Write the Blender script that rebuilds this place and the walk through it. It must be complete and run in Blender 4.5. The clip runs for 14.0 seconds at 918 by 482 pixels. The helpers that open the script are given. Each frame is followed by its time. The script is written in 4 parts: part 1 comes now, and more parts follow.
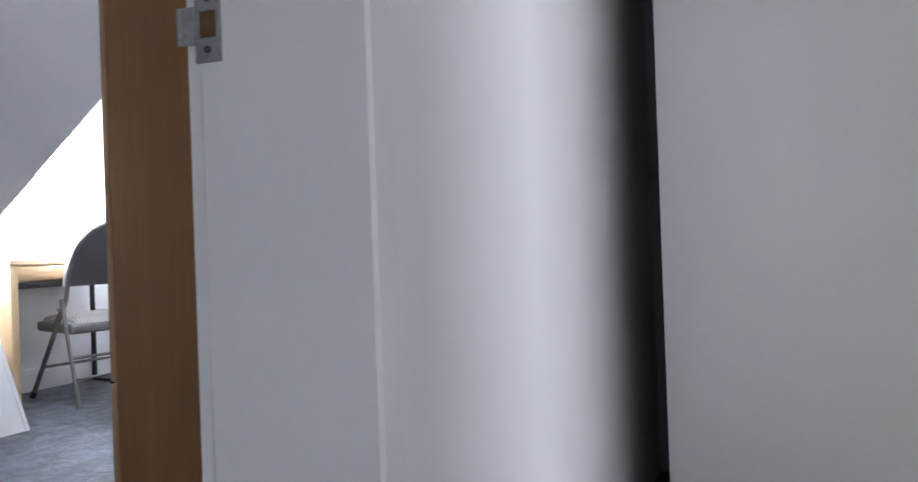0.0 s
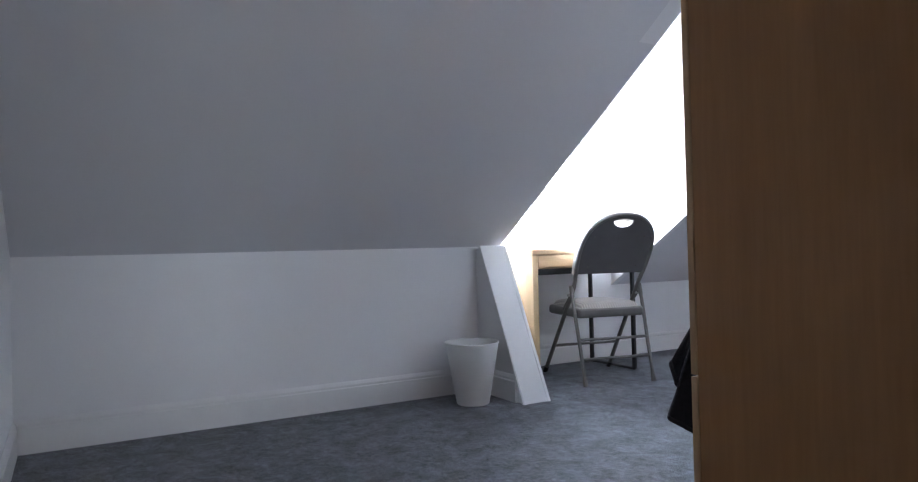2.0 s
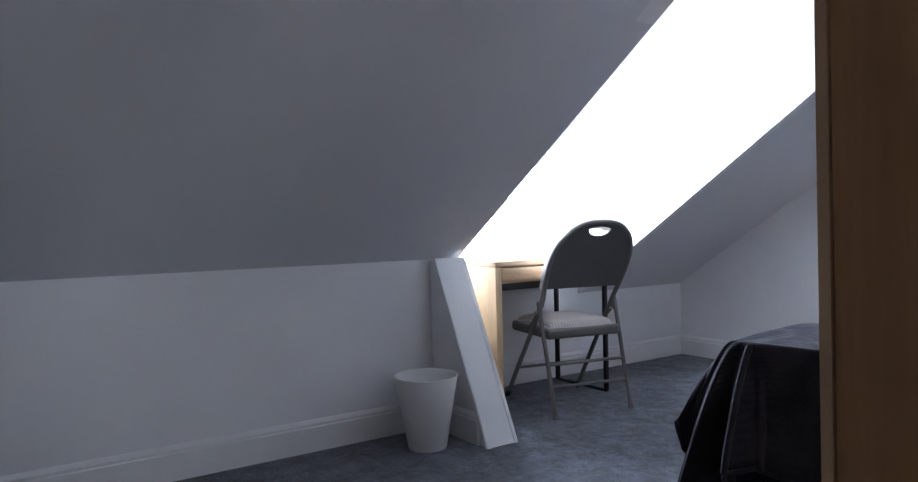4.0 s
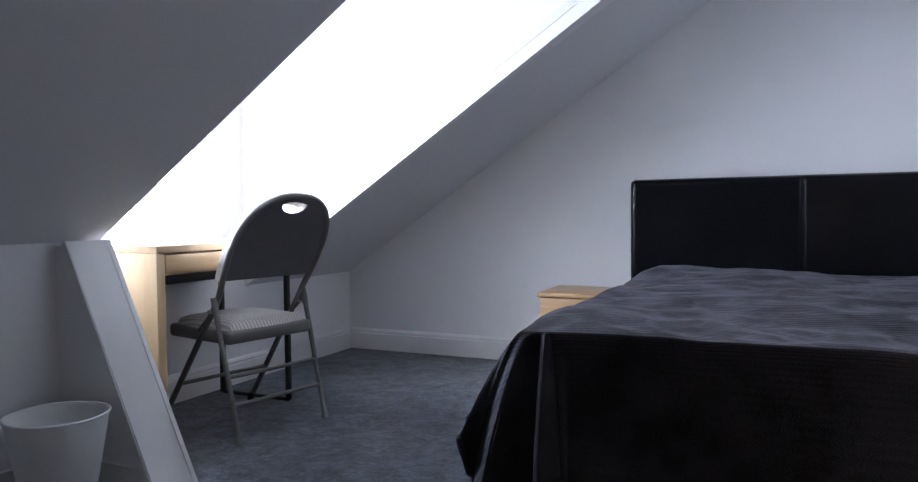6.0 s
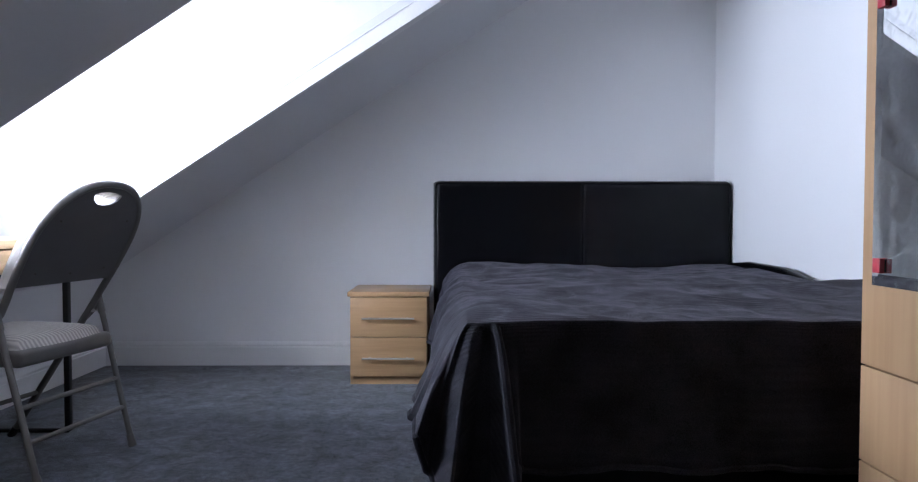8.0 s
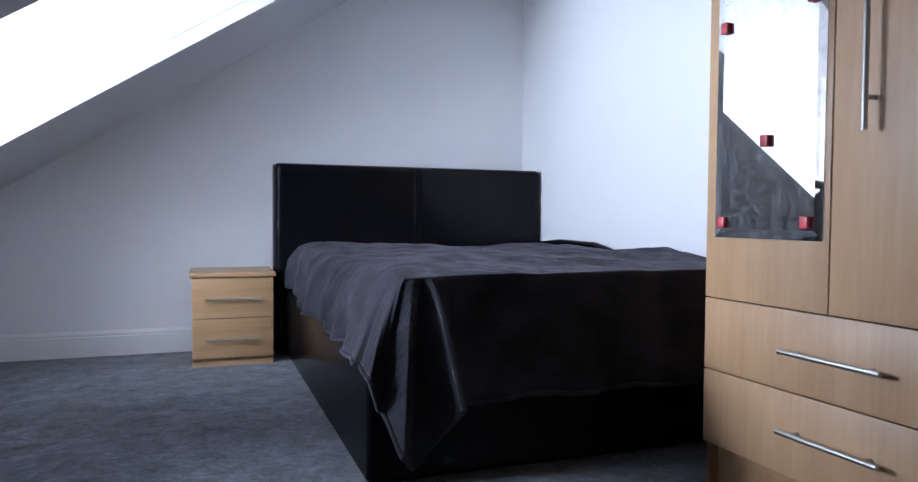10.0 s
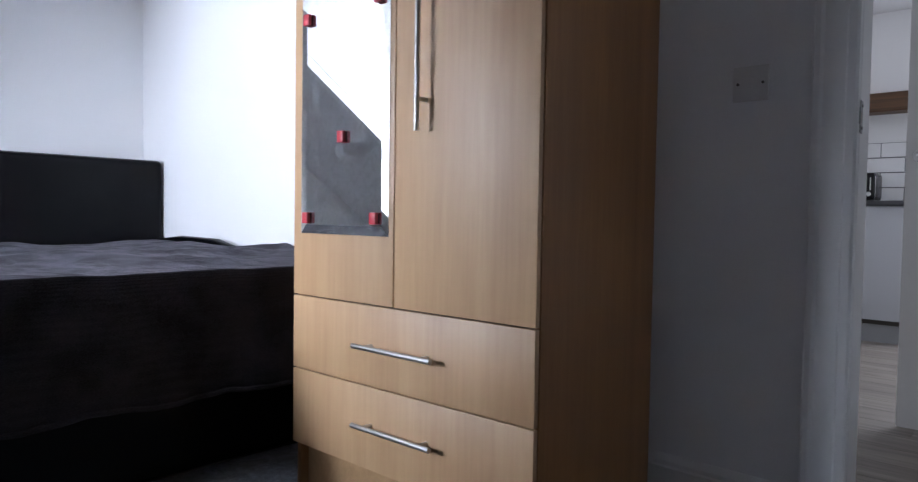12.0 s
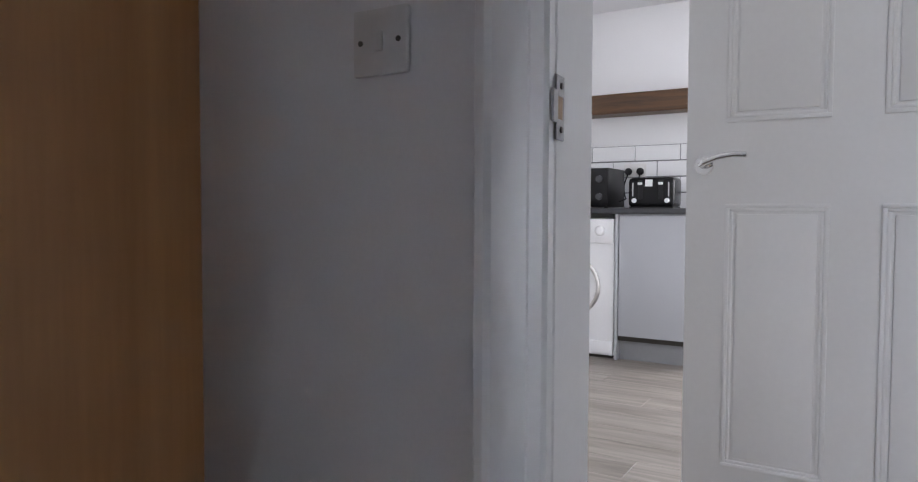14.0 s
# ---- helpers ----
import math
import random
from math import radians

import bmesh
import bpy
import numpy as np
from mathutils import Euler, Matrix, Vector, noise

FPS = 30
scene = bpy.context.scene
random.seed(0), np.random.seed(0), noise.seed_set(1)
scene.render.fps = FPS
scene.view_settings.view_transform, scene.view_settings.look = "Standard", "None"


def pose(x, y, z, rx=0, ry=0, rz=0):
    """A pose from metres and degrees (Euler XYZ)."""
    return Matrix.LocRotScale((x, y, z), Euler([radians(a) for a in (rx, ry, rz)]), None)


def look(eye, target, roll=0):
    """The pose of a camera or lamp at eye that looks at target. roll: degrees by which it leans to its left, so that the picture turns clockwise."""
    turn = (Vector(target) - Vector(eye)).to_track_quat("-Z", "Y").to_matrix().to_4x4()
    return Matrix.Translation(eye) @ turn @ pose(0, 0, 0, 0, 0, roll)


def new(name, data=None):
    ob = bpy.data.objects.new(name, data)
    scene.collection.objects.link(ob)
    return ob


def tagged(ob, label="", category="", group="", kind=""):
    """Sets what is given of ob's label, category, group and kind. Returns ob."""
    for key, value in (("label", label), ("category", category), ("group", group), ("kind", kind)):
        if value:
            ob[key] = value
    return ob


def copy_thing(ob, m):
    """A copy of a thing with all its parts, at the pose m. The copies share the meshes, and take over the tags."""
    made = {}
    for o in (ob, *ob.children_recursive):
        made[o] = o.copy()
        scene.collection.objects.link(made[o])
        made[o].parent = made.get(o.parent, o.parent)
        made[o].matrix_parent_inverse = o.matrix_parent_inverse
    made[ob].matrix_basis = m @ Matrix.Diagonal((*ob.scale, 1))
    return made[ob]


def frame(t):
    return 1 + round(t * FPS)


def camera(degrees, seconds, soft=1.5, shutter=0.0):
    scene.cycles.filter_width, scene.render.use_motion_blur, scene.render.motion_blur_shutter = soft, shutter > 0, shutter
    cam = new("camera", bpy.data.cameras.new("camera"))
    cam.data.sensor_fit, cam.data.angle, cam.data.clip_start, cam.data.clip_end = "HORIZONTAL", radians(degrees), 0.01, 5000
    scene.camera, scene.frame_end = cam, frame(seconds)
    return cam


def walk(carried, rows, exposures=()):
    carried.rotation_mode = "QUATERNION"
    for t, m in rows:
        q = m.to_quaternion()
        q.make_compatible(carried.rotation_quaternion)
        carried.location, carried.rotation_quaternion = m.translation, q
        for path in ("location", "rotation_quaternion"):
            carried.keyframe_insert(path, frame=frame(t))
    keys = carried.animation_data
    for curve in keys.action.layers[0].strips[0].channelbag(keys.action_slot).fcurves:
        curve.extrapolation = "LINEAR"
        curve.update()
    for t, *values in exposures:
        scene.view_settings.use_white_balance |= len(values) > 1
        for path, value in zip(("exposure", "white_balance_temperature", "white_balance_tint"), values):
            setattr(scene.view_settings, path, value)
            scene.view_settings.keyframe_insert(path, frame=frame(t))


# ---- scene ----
cam = camera(67.0, 14.0, soft=1.2, shutter=0.12)
PATH = [
    (0, (0.546, -4.71, 0.862), (-0.283, -2.89, 0.868), -2.0),
    (0.5, (0.387, -4.743, 0.869), (-0.782, -3.121, 0.89), -2.1),
    (1, (0.318, -4.783, 0.853), (-1.114, -3.387, 0.893), -1.6),
    (1.5, (0.299, -4.784, 0.876), (-1.325, -3.616, 0.903), -1.7),
    (2, (0.290, -4.802, 0.864), (-1.452, -3.821, 0.889), -1.4),
    (4.3, (-0.378, -4.465, 1.044), (-1.995, -3.286, 0.977), -1.4),
    (4.5, (-0.456, -4.435, 1.04), (-1.993, -3.157, 0.97), -1.3),
    (5, (-0.659, -4.383, 0.991), (-1.959, -2.864, 0.93), -1.1),
    (5.5, (-0.845, -4.333, 0.985), (-1.908, -2.64, 0.915), -1.0),
    (6, (-1.004, -4.286, 0.961), (-1.839, -2.47, 0.888), -0.6),
    (6.5, (-1.189, -4.239, 0.967), (-1.786, -2.332, 0.887), -0.2),
    (7, (-1.383, -4.246, 0.966), (-1.741, -2.28, 0.889), 0.0),
    (7.5, (-1.519, -4.311, 0.952), (-1.666, -2.317, 0.886), 0.1),
    (9.8, (-2.148, -4.553, 0.853), (-1.547, -2.646, 0.787), 0.2),
    (10, (-2.183, -4.558, 0.844), (-1.485, -2.686, 0.771), 0.4),
    (10.5, (-2.195, -4.599, 0.822), (-1.317, -2.803, 0.747), 0.4),
    (11, (-2.171, -4.615, 0.812), (-1.097, -2.93, 0.74), 0.7),
    (11.5, (-2.097, -4.613, 0.817), (-0.803, -3.09, 0.742), 0.8),
    (12, (-1.906, -4.606, 0.844), (-0.445, -3.242, 0.77), 0.9),
    (12.5, (-1.639, -4.603, 0.898), (-0.044, -3.4, 0.822), 0.9),
    (13, (-1.38, -4.58, 0.925), (0.302, -3.501, 0.845), 0.7),
    (13.5, (-1.105, -4.539, 0.953), (0.604, -3.504, 0.864), 0.5),
    (14, (-0.796, -4.495, 0.972), (0.919, -3.47, 0.885), 0.2),
]
EXPOSURES = [(0, 1.46, 6450, 15), (0.5, 1.32, 6500, 14), (1.0, 1.12, 6450, 13), (1.5, 1.04, 6350, 13), (2.0, 0.91, 6250, 13), (4.5, 0.2, 6150, 15), (6.5, -0.04, 6250, 15), (7.5, -0.14, 6200, 16),
             (10.0, 0.07, 5950, 15), (12.0, 0.42, 6300, 15), (12.5, 0.62, 6150, 15), (13.0, 0.88, 6400, 15), (14.0, 1.42, 6720, 15)]
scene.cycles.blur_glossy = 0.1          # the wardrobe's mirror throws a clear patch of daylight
walk(cam, [(t, look(eye, target, roll)) for t, eye, target, roll in PATH], EXPOSURES)

WINDOW_WATTS, KITCHEN_FILL_WATTS = 225.0, 52.0

# ---- world and light ----
world = bpy.data.worlds.new("world")
scene.world = world
world.use_nodes = True
_nt = world.node_tree
_sky = _nt.nodes.new("ShaderNodeTexSky")
_sky.sky_type = "NISHITA"
_sky.sun_disc = False
_sky.sun_elevation = radians(40)
_sky.sun_rotation = radians(200)
_nt.links.new(_sky.outputs[0], _nt.nodes["Background"].inputs[0])
_nt.nodes["Background"].inputs[1].default_value = 0.12


def area_lamp(name, eye, target, w, h, watts, colour, spread=180):
    data = bpy.data.lights.new(name, "AREA")
    data.shape, data.size, data.size_y, data.energy, data.color = "RECTANGLE", w, h, watts, colour
    data.spread = radians(spread)
    ob = new(name, data)
    ob.matrix_world = look(eye, target)
    return ob


area_lamp("window_daylight", (-4.19, -1.845, 1.36), (-2.19, -1.845, 0.80), 1.7, 1.16, WINDOW_WATTS, (0.765, 0.87, 1.0), 140)
# Unseen source, added to light the kitchen, hall and doorway.
area_lamp("kitchen_fill", (4.32, -5.0, 1.55), (1.0, -4.55, 1.25), 1.6, 1.15, KITCHEN_FILL_WATTS, (0.88, 0.94, 1.0))

sun_data = bpy.data.lights.new("sun", "SUN")
sun_data.energy, sun_data.angle, sun_data.color = 0.8, radians(15), (1.0, 0.97, 0.93)
sun_ob = new("sun", sun_data)
sun_ob.matrix_world = look((-10, 14, 16), (0, 0, 0))


# ---- materials ----
def material(name, base, rough=0.6, metal=0.0, vary=0.06, scale=6.0, fine=80.0, bump=0.05, depth=0.002, sheen=0.0, stretch=(1, 1, 1), spec=0.5):
    m = bpy.data.materials.new(name)
    m.use_nodes = True
    nt = m.node_tree
    b = nt.nodes["Principled BSDF"]
    b.inputs["Roughness"].default_value = rough
    b.inputs["Metallic"].default_value = metal
    b.inputs["Specular IOR Level"].default_value = spec
    b.inputs["Sheen Weight"].default_value = sheen
    tc = nt.nodes.new("ShaderNodeTexCoord")
    mp = nt.nodes.new("ShaderNodeMapping")
    mp.inputs["Scale"].default_value = stretch
    nt.links.new(tc.outputs["Object"], mp.inputs[0])
    big = nt.nodes.new("ShaderNodeTexNoise")
    big.inputs["Scale"].default_value, big.inputs["Detail"].default_value = scale, 5
    small = nt.nodes.new("ShaderNodeTexNoise")
    small.inputs["Scale"].default_value, small.inputs["Detail"].default_value = fine, 3
    for n in (big, small):
        nt.links.new(mp.outputs[0], n.inputs["Vector"])
    add = nt.nodes.new("ShaderNodeMath")
    add.operation = "ADD"
    nt.links.new(big.outputs[0], add.inputs[0])
    nt.links.new(small.outputs[0], add.inputs[1])
    ramp = nt.nodes.new("ShaderNodeMapRange")
    ramp.inputs[1].default_value, ramp.inputs[2].default_value = 0.6, 1.4
    ramp.inputs[3].default_value, ramp.inputs[4].default_value = 1 - vary, 1 + vary
    nt.links.new(add.outputs[0], ramp.inputs[0])
    mul = nt.nodes.new("ShaderNodeVectorMath")
    mul.operation = "SCALE"
    mul.inputs[0].default_value = base
    nt.links.new(ramp.outputs[0], mul.inputs["Scale"])
    nt.links.new(mul.outputs[0], b.inputs["Base Color"])
    if bump:
        bp = nt.nodes.new("ShaderNodeBump")
        bp.inputs["Strength"].default_value, bp.inputs["Distance"].default_value = bump, depth
        nt.links.new(small.outputs[0], bp.inputs["Height"])
        nt.links.new(bp.outputs[0], b.inputs["Normal"])
    return m


def wood(name, light, dark, rough=0.42, axis="Z", grain=14.0, rings=1.0):
    """Laminated or veneered wood: long streaks and fine pores along one axis."""
    m = material(name, light, rough, bump=0.04, depth=0.0006)
    nt = m.node_tree
    b = nt.nodes["Principled BSDF"]
    tc = nt.nodes.new("ShaderNodeTexCoord")
    inf = nt.nodes.new("ShaderNodeObjectInfo")
    off = nt.nodes.new("ShaderNodeVectorMath")
    off.operation = "MULTIPLY_ADD"
    off.inputs[1].default_value = (1, 1, 1)
    mp = nt.nodes.new("ShaderNodeMapping")
    mp.inputs["Scale"].default_value = {"X": (0.06, 1, 1), "Y": (1, 0.06, 1), "Z": (1, 1, 0.06)}[axis]
    nt.links.new(tc.outputs["Object"], off.inputs[0])
    sc = nt.nodes.new("ShaderNodeVectorMath")
    sc.operation = "SCALE"
    sc.inputs[0].default_value = (3.1, 5.7, 4.3)
    nt.links.new(inf.outputs["Random"], sc.inputs["Scale"])
    nt.links.new(sc.outputs[0], off.inputs[2])
    nt.links.new(off.outputs[0], mp.inputs[0])
    streak = nt.nodes.new("ShaderNodeTexNoise")
    streak.inputs["Scale"].default_value, streak.inputs["Detail"].default_value = grain, 6
    streak.inputs["Distortion"].default_value = rings
    pore = nt.nodes.new("ShaderNodeTexNoise")
    pore.inputs["Scale"].default_value, pore.inputs["Detail"].default_value = grain * 14, 2
    for n in (streak, pore):
        nt.links.new(mp.outputs[0], n.inputs["Vector"])
    mix = nt.nodes.new("ShaderNodeMath")
    mix.operation = "MULTIPLY_ADD"
    mix.inputs[1].default_value = 0.35
    nt.links.new(pore.outputs[0], mix.inputs[0])
    nt.links.new(streak.outputs[0], mix.inputs[2])
    ramp = nt.nodes.new("ShaderNodeValToRGB")
    ramp.color_ramp.elements[0].position, ramp.color_ramp.elements[1].position = 0.42, 0.9
    ramp.color_ramp.elements[0].color, ramp.color_ramp.elements[1].color = (*dark, 1), (*light, 1)
    nt.links.new(mix.outputs[0], ramp.inputs[0])
    nt.links.new(ramp.outputs[0], b.inputs["Base Color"])
    return m


def striped(name, a, b_col, axis, period, rough=0.9):
    """Fabric in narrow ribs along one axis."""
    m = material(name, a, rough, vary=0.08, scale=9, fine=300, bump=0.2, sheen=0.2)
    nt = m.node_tree
    b = nt.nodes["Principled BSDF"]
    tc = nt.nodes.new("ShaderNodeTexCoord")
    w = nt.nodes.new("ShaderNodeTexWave")
    w.bands_direction = axis
    w.inputs["Scale"].default_value = 0.314 / period
    w.inputs["Distortion"].default_value = 0.6
    nt.links.new(tc.outputs["Object"], w.inputs["Vector"])
    r = nt.nodes.new("ShaderNodeValToRGB")
    r.color_ramp.elements[0].color, r.color_ramp.elements[1].color = (*b_col, 1), (*a, 1)
    nt.links.new(w.outputs[0], r.inputs[0])
    nt.links.new(r.outputs[0], b.inputs["Base Color"])
    bp = nt.nodes.new("ShaderNodeBump")
    bp.inputs["Strength"].default_value, bp.inputs["Distance"].default_value = 0.5, 0.003
    nt.links.new(w.outputs[0], bp.inputs["Height"])
    nt.links.new(bp.outputs[0], b.inputs["Normal"])
    return m


WALL = material("wall_paint", (0.82, 0.82, 0.83), 0.75, vary=0.025, scale=1.6, fine=140, bump=0.10, depth=0.0015)
SLOPE = material("ceiling_paint", (0.72, 0.72, 0.74), 0.8, vary=0.02, scale=1.2, fine=120, bump=0.08, depth=0.0015)
GLOSS = material("white_gloss_paint", (0.80, 0.80, 0.80), 0.32, vary=0.02, scale=4, fine=60, bump=0.05, depth=0.0008)
BEECH = wood("beech_laminate", (0.57, 0.36, 0.19), (0.42, 0.24, 0.115), 0.5, "Z", 5.0, 0.5)
BEECH.node_tree.nodes["Principled BSDF"].inputs["Specular IOR Level"].default_value = 0.85
# Darker, redder copy of BEECH with the wardrobe side's shade in its colour.
BEECH_SHADED = wood("beech_laminate_shaded", (0.40, 0.195, 0.070), (0.29, 0.130, 0.042), 0.45, "Z", 9.0, 0.8)
BEECH_H = wood("beech_laminate_flat", (0.54, 0.34, 0.18), (0.37, 0.215, 0.10), 0.38, "X", 8.0, 0.8)
OAK = wood("oak_veneer", (0.60, 0.43, 0.26), (0.46, 0.30, 0.155), 0.4, "Y", 12.0, 1.6)
OAK_V = wood("oak_veneer_upright", (0.66, 0.49, 0.30), (0.54, 0.37, 0.20), 0.4, "Z", 10.0, 1.0)
BEAM = wood("dark_stained_beam", (0.13, 0.060, 0.022), (0.045, 0.020, 0.008), 0.45, "Y", 16.0, 2.0)
# Near-black that paints shade in gaps, slots and under things; also small dark pads.
DARK = material("shade_and_dark_parts", (0.03, 0.025, 0.02), 0.8)
LEATHER = material("black_leather", (0.004, 0.004, 0.005), 0.25, vary=0.04, scale=5, fine=70, bump=0.0, depth=0.0006, spec=0.11)
STEEL = material("brushed_steel", (0.55, 0.54, 0.52), 0.28, 1.0, vary=0.05, scale=8, fine=200, bump=0.03)
KEEP_STEEL = material("worn_steel", (0.34, 0.34, 0.35), 0.5, 0.7, vary=0.2, scale=30, fine=200, bump=0.1)
CHROME = material("chrome", (0.8, 0.8, 0.8), 0.08, 1.0, vary=0.02, bump=0)
MIRROR = material("mirror_silver", (0.74, 0.76, 0.77), 0.015, 1.0, vary=0.01, bump=0)
_m = MIRROR.node_tree
_t = _m.nodes.new("ShaderNodeTexCoord")
_n = _m.nodes.new("ShaderNodeTexNoise")
_n.inputs["Scale"].default_value, _n.inputs["Detail"].default_value, _n.inputs["Distortion"].default_value = 26.0, 10, 1.5
_m.links.new(_t.outputs["Object"], _n.inputs["Vector"])
_r = _m.nodes.new("ShaderNodeMapRange")
_r.inputs[1].default_value, _r.inputs[2].default_value, _r.inputs[3].default_value, _r.inputs[4].default_value = 0.46, 0.74, 1.0, 0.78
_m.links.new(_n.outputs[0], _r.inputs[0])
_m.links.new(_r.outputs[0], _m.nodes["Principled BSDF"].inputs["Metallic"])
CLIP = material("red_plastic", (0.48, 0.03, 0.045), 0.4, vary=0.1, scale=20)
CHAIR_METAL = material("grey_enamel", (0.145, 0.135, 0.125), 0.38, vary=0.08, scale=12, fine=120, bump=0.05, spec=0.6)
CHAIR_BACK = material("grey_vinyl", (0.105, 0.10, 0.10), 0.5, vary=0.1, scale=14, fine=220, bump=0.15)
CHAIR_FABRIC = striped("grey_striped_fabric", (0.62, 0.58, 0.54), (0.36, 0.338, 0.316), "X", 0.017)
BLACK_METAL = material("black_metal", (0.02, 0.02, 0.022), 0.4, 0.3, vary=0.1)
BIN_WHITE = material("white_bin", (0.74, 0.74, 0.73), 0.5, vary=0.04, scale=8, fine=260, bump=0.5, depth=0.002)
SWITCH = material("switch_plastic", (0.72, 0.71, 0.70), 0.4, vary=0.03)
BRASS = material("dark_brass", (0.20, 0.12, 0.06), 0.4, 0.8, vary=0.2, scale=30)
SCREW = material("screw_steel", (0.12, 0.11, 0.1), 0.4, 0.8)
UNIT_GREY = material("grey_unit_paint", (0.42, 0.43, 0.455), 0.45, vary=0.02, scale=3)
DIAL_GREY = material("smoked_dial", (0.06, 0.06, 0.065), 0.35, 0.4, vary=0.1)
PLINTH = material("grey_kickboard", (0.24, 0.24, 0.25), 0.5, vary=0.04, scale=5)
WORKTOP = material("dark_worktop", (0.035, 0.035, 0.04), 0.35, vary=0.2, scale=40)
APPLIANCE = material("white_enamel", (0.78, 0.78, 0.79), 0.3, vary=0.015)
GROUT = material("grey_grout", (0.20, 0.20, 0.22), 0.9, vary=0.1)
TILE = material("white_tile", (0.80, 0.80, 0.81), 0.12, vary=0.02, scale=3, bump=0.03)
BLACK_GLOSS = material("black_gloss_plastic", (0.008, 0.008, 0.009), 0.22, vary=0.1, spec=0.2)
BLACK_MATT = material("black_plastic", (0.012, 0.012, 0.013), 0.5, vary=0.1, spec=0.25)
PLANK = wood("grey_laminate_plank", (0.29, 0.255, 0.225), (0.10, 0.085, 0.072), 0.42, "Y", 11.0, 1.8)
# Darkened paint that stands in for shade in the hall door's gap.
HALL_GAP_SHADE = material("door_gap_shade", (0.30, 0.31, 0.33), 0.8)


def carpet_material():
    m = material("blue_grey_carpet", (0.094, 0.103, 0.121), 0.97, vary=0.75, scale=48, fine=190, bump=0.9, depth=0.006, sheen=0.25, spec=0.2)
    nt = m.node_tree
    b = nt.nodes["Principled BSDF"]
    tc = nt.nodes.new("ShaderNodeTexCoord")
    patches = nt.nodes.new("ShaderNodeTexNoise")
    patches.inputs["Scale"].default_value, patches.inputs["Detail"].default_value, patches.inputs["Roughness"].default_value = 9.0, 14, 0.8
    patches.inputs["Distortion"].default_value = 0.4
    nt.links.new(tc.outputs["Object"], patches.inputs["Vector"])
    r = nt.nodes.new("ShaderNodeMapRange")
    r.inputs[1].default_value, r.inputs[2].default_value, r.inputs[3].default_value, r.inputs[4].default_value = 0.40, 0.60, 0.42, 1.55
    nt.links.new(patches.outputs[0], r.inputs[0])
    old = b.inputs["Base Color"].links[0].from_socket
    s = nt.nodes.new("ShaderNodeVectorMath")
    s.operation = "SCALE"
    nt.links.new(old, s.inputs[0])
    nt.links.new(r.outputs[0], s.inputs["Scale"])
    nt.links.new(s.outputs[0], b.inputs["Base Color"])
    return m


def plush_material():
    """Brushed fleece in broad ribs, dark grey with a violet cast."""
    m = material("plush_blanket", (0.025, 0.0235, 0.0297), 0.92, vary=0.85, scale=7, fine=340, bump=0.4, depth=0.003, sheen=0.6, spec=0.15)
    nt = m.node_tree
    b = nt.nodes["Principled BSDF"]
    b.inputs["Sheen Roughness"].default_value = 0.4
    tcs = nt.nodes.new("ShaderNodeTexCoord")
    nap = nt.nodes.new("ShaderNodeTexNoise")
    nap.inputs["Scale"].default_value, nap.inputs["Detail"].default_value, nap.inputs["Distortion"].default_value = 5.0, 10, 2.2
    nt.links.new(tcs.outputs["Object"], nap.inputs["Vector"])
    lay = nt.nodes.new("ShaderNodeMapRange")
    lay.inputs[1].default_value, lay.inputs[2].default_value, lay.inputs[3].default_value, lay.inputs[4].default_value = 0.38, 0.64, 0.02, 0.18
    nt.links.new(nap.outputs[0], lay.inputs[0])
    nt.links.new(lay.outputs[0], b.inputs["Sheen Weight"])
    b.inputs["Sheen Tint"].default_value = (0.62, 0.58, 0.68, 1)
    tc = nt.nodes.new("ShaderNodeTexCoord")
    w = nt.nodes.new("ShaderNodeTexWave")
    w.bands_direction = "Y"
    w.inputs["Scale"].default_value = 0.314 / 0.019
    w.inputs["Distortion"].default_value, w.inputs["Detail"].default_value, w.inputs["Detail Scale"].default_value = 0.8, 3, 1.0
    nt.links.new(tc.outputs["UV"], w.inputs["Vector"])
    bp = nt.nodes.new("ShaderNodeBump")
    bp.inputs["Strength"].default_value, bp.inputs["Distance"].default_value = 0.4, 0.002
    nt.links.new(w.outputs[0], bp.inputs["Height"])
    nt.links.new(b.inputs["Normal"].links[0].from_socket, bp.inputs["Normal"])
    nt.links.new(bp.outputs[0], b.inputs["Normal"])
    return m


def glass_material():
    m = bpy.data.materials.new("window_glass")
    m.use_nodes = True
    b = m.node_tree.nodes["Principled BSDF"]
    b.inputs["Transmission Weight"].default_value = 1.0
    b.inputs["Roughness"].default_value = 0.0
    b.inputs["IOR"].default_value = 1.45
    return m


CARPET, PLUSH, GLASS = carpet_material(), plush_material(), glass_material()


# ---- mesh helpers ----
def add_box(bm, x0, x1, y0, y1, z0, z1, bevel=0.0, segs=2):
    r = bmesh.ops.create_cube(bm, size=1.0)
    vs = r["verts"]
    for v in vs:
        v.co = Vector((x0 + (v.co.x + 0.5) * (x1 - x0), y0 + (v.co.y + 0.5) * (y1 - y0), z0 + (v.co.z + 0.5) * (z1 - z0)))
    if bevel:
        es = list({e for v in vs for e in v.link_edges})
        bmesh.ops.bevel(bm, geom=es, offset=bevel, segments=segs, profile=0.5, affect="EDGES")
    return bm


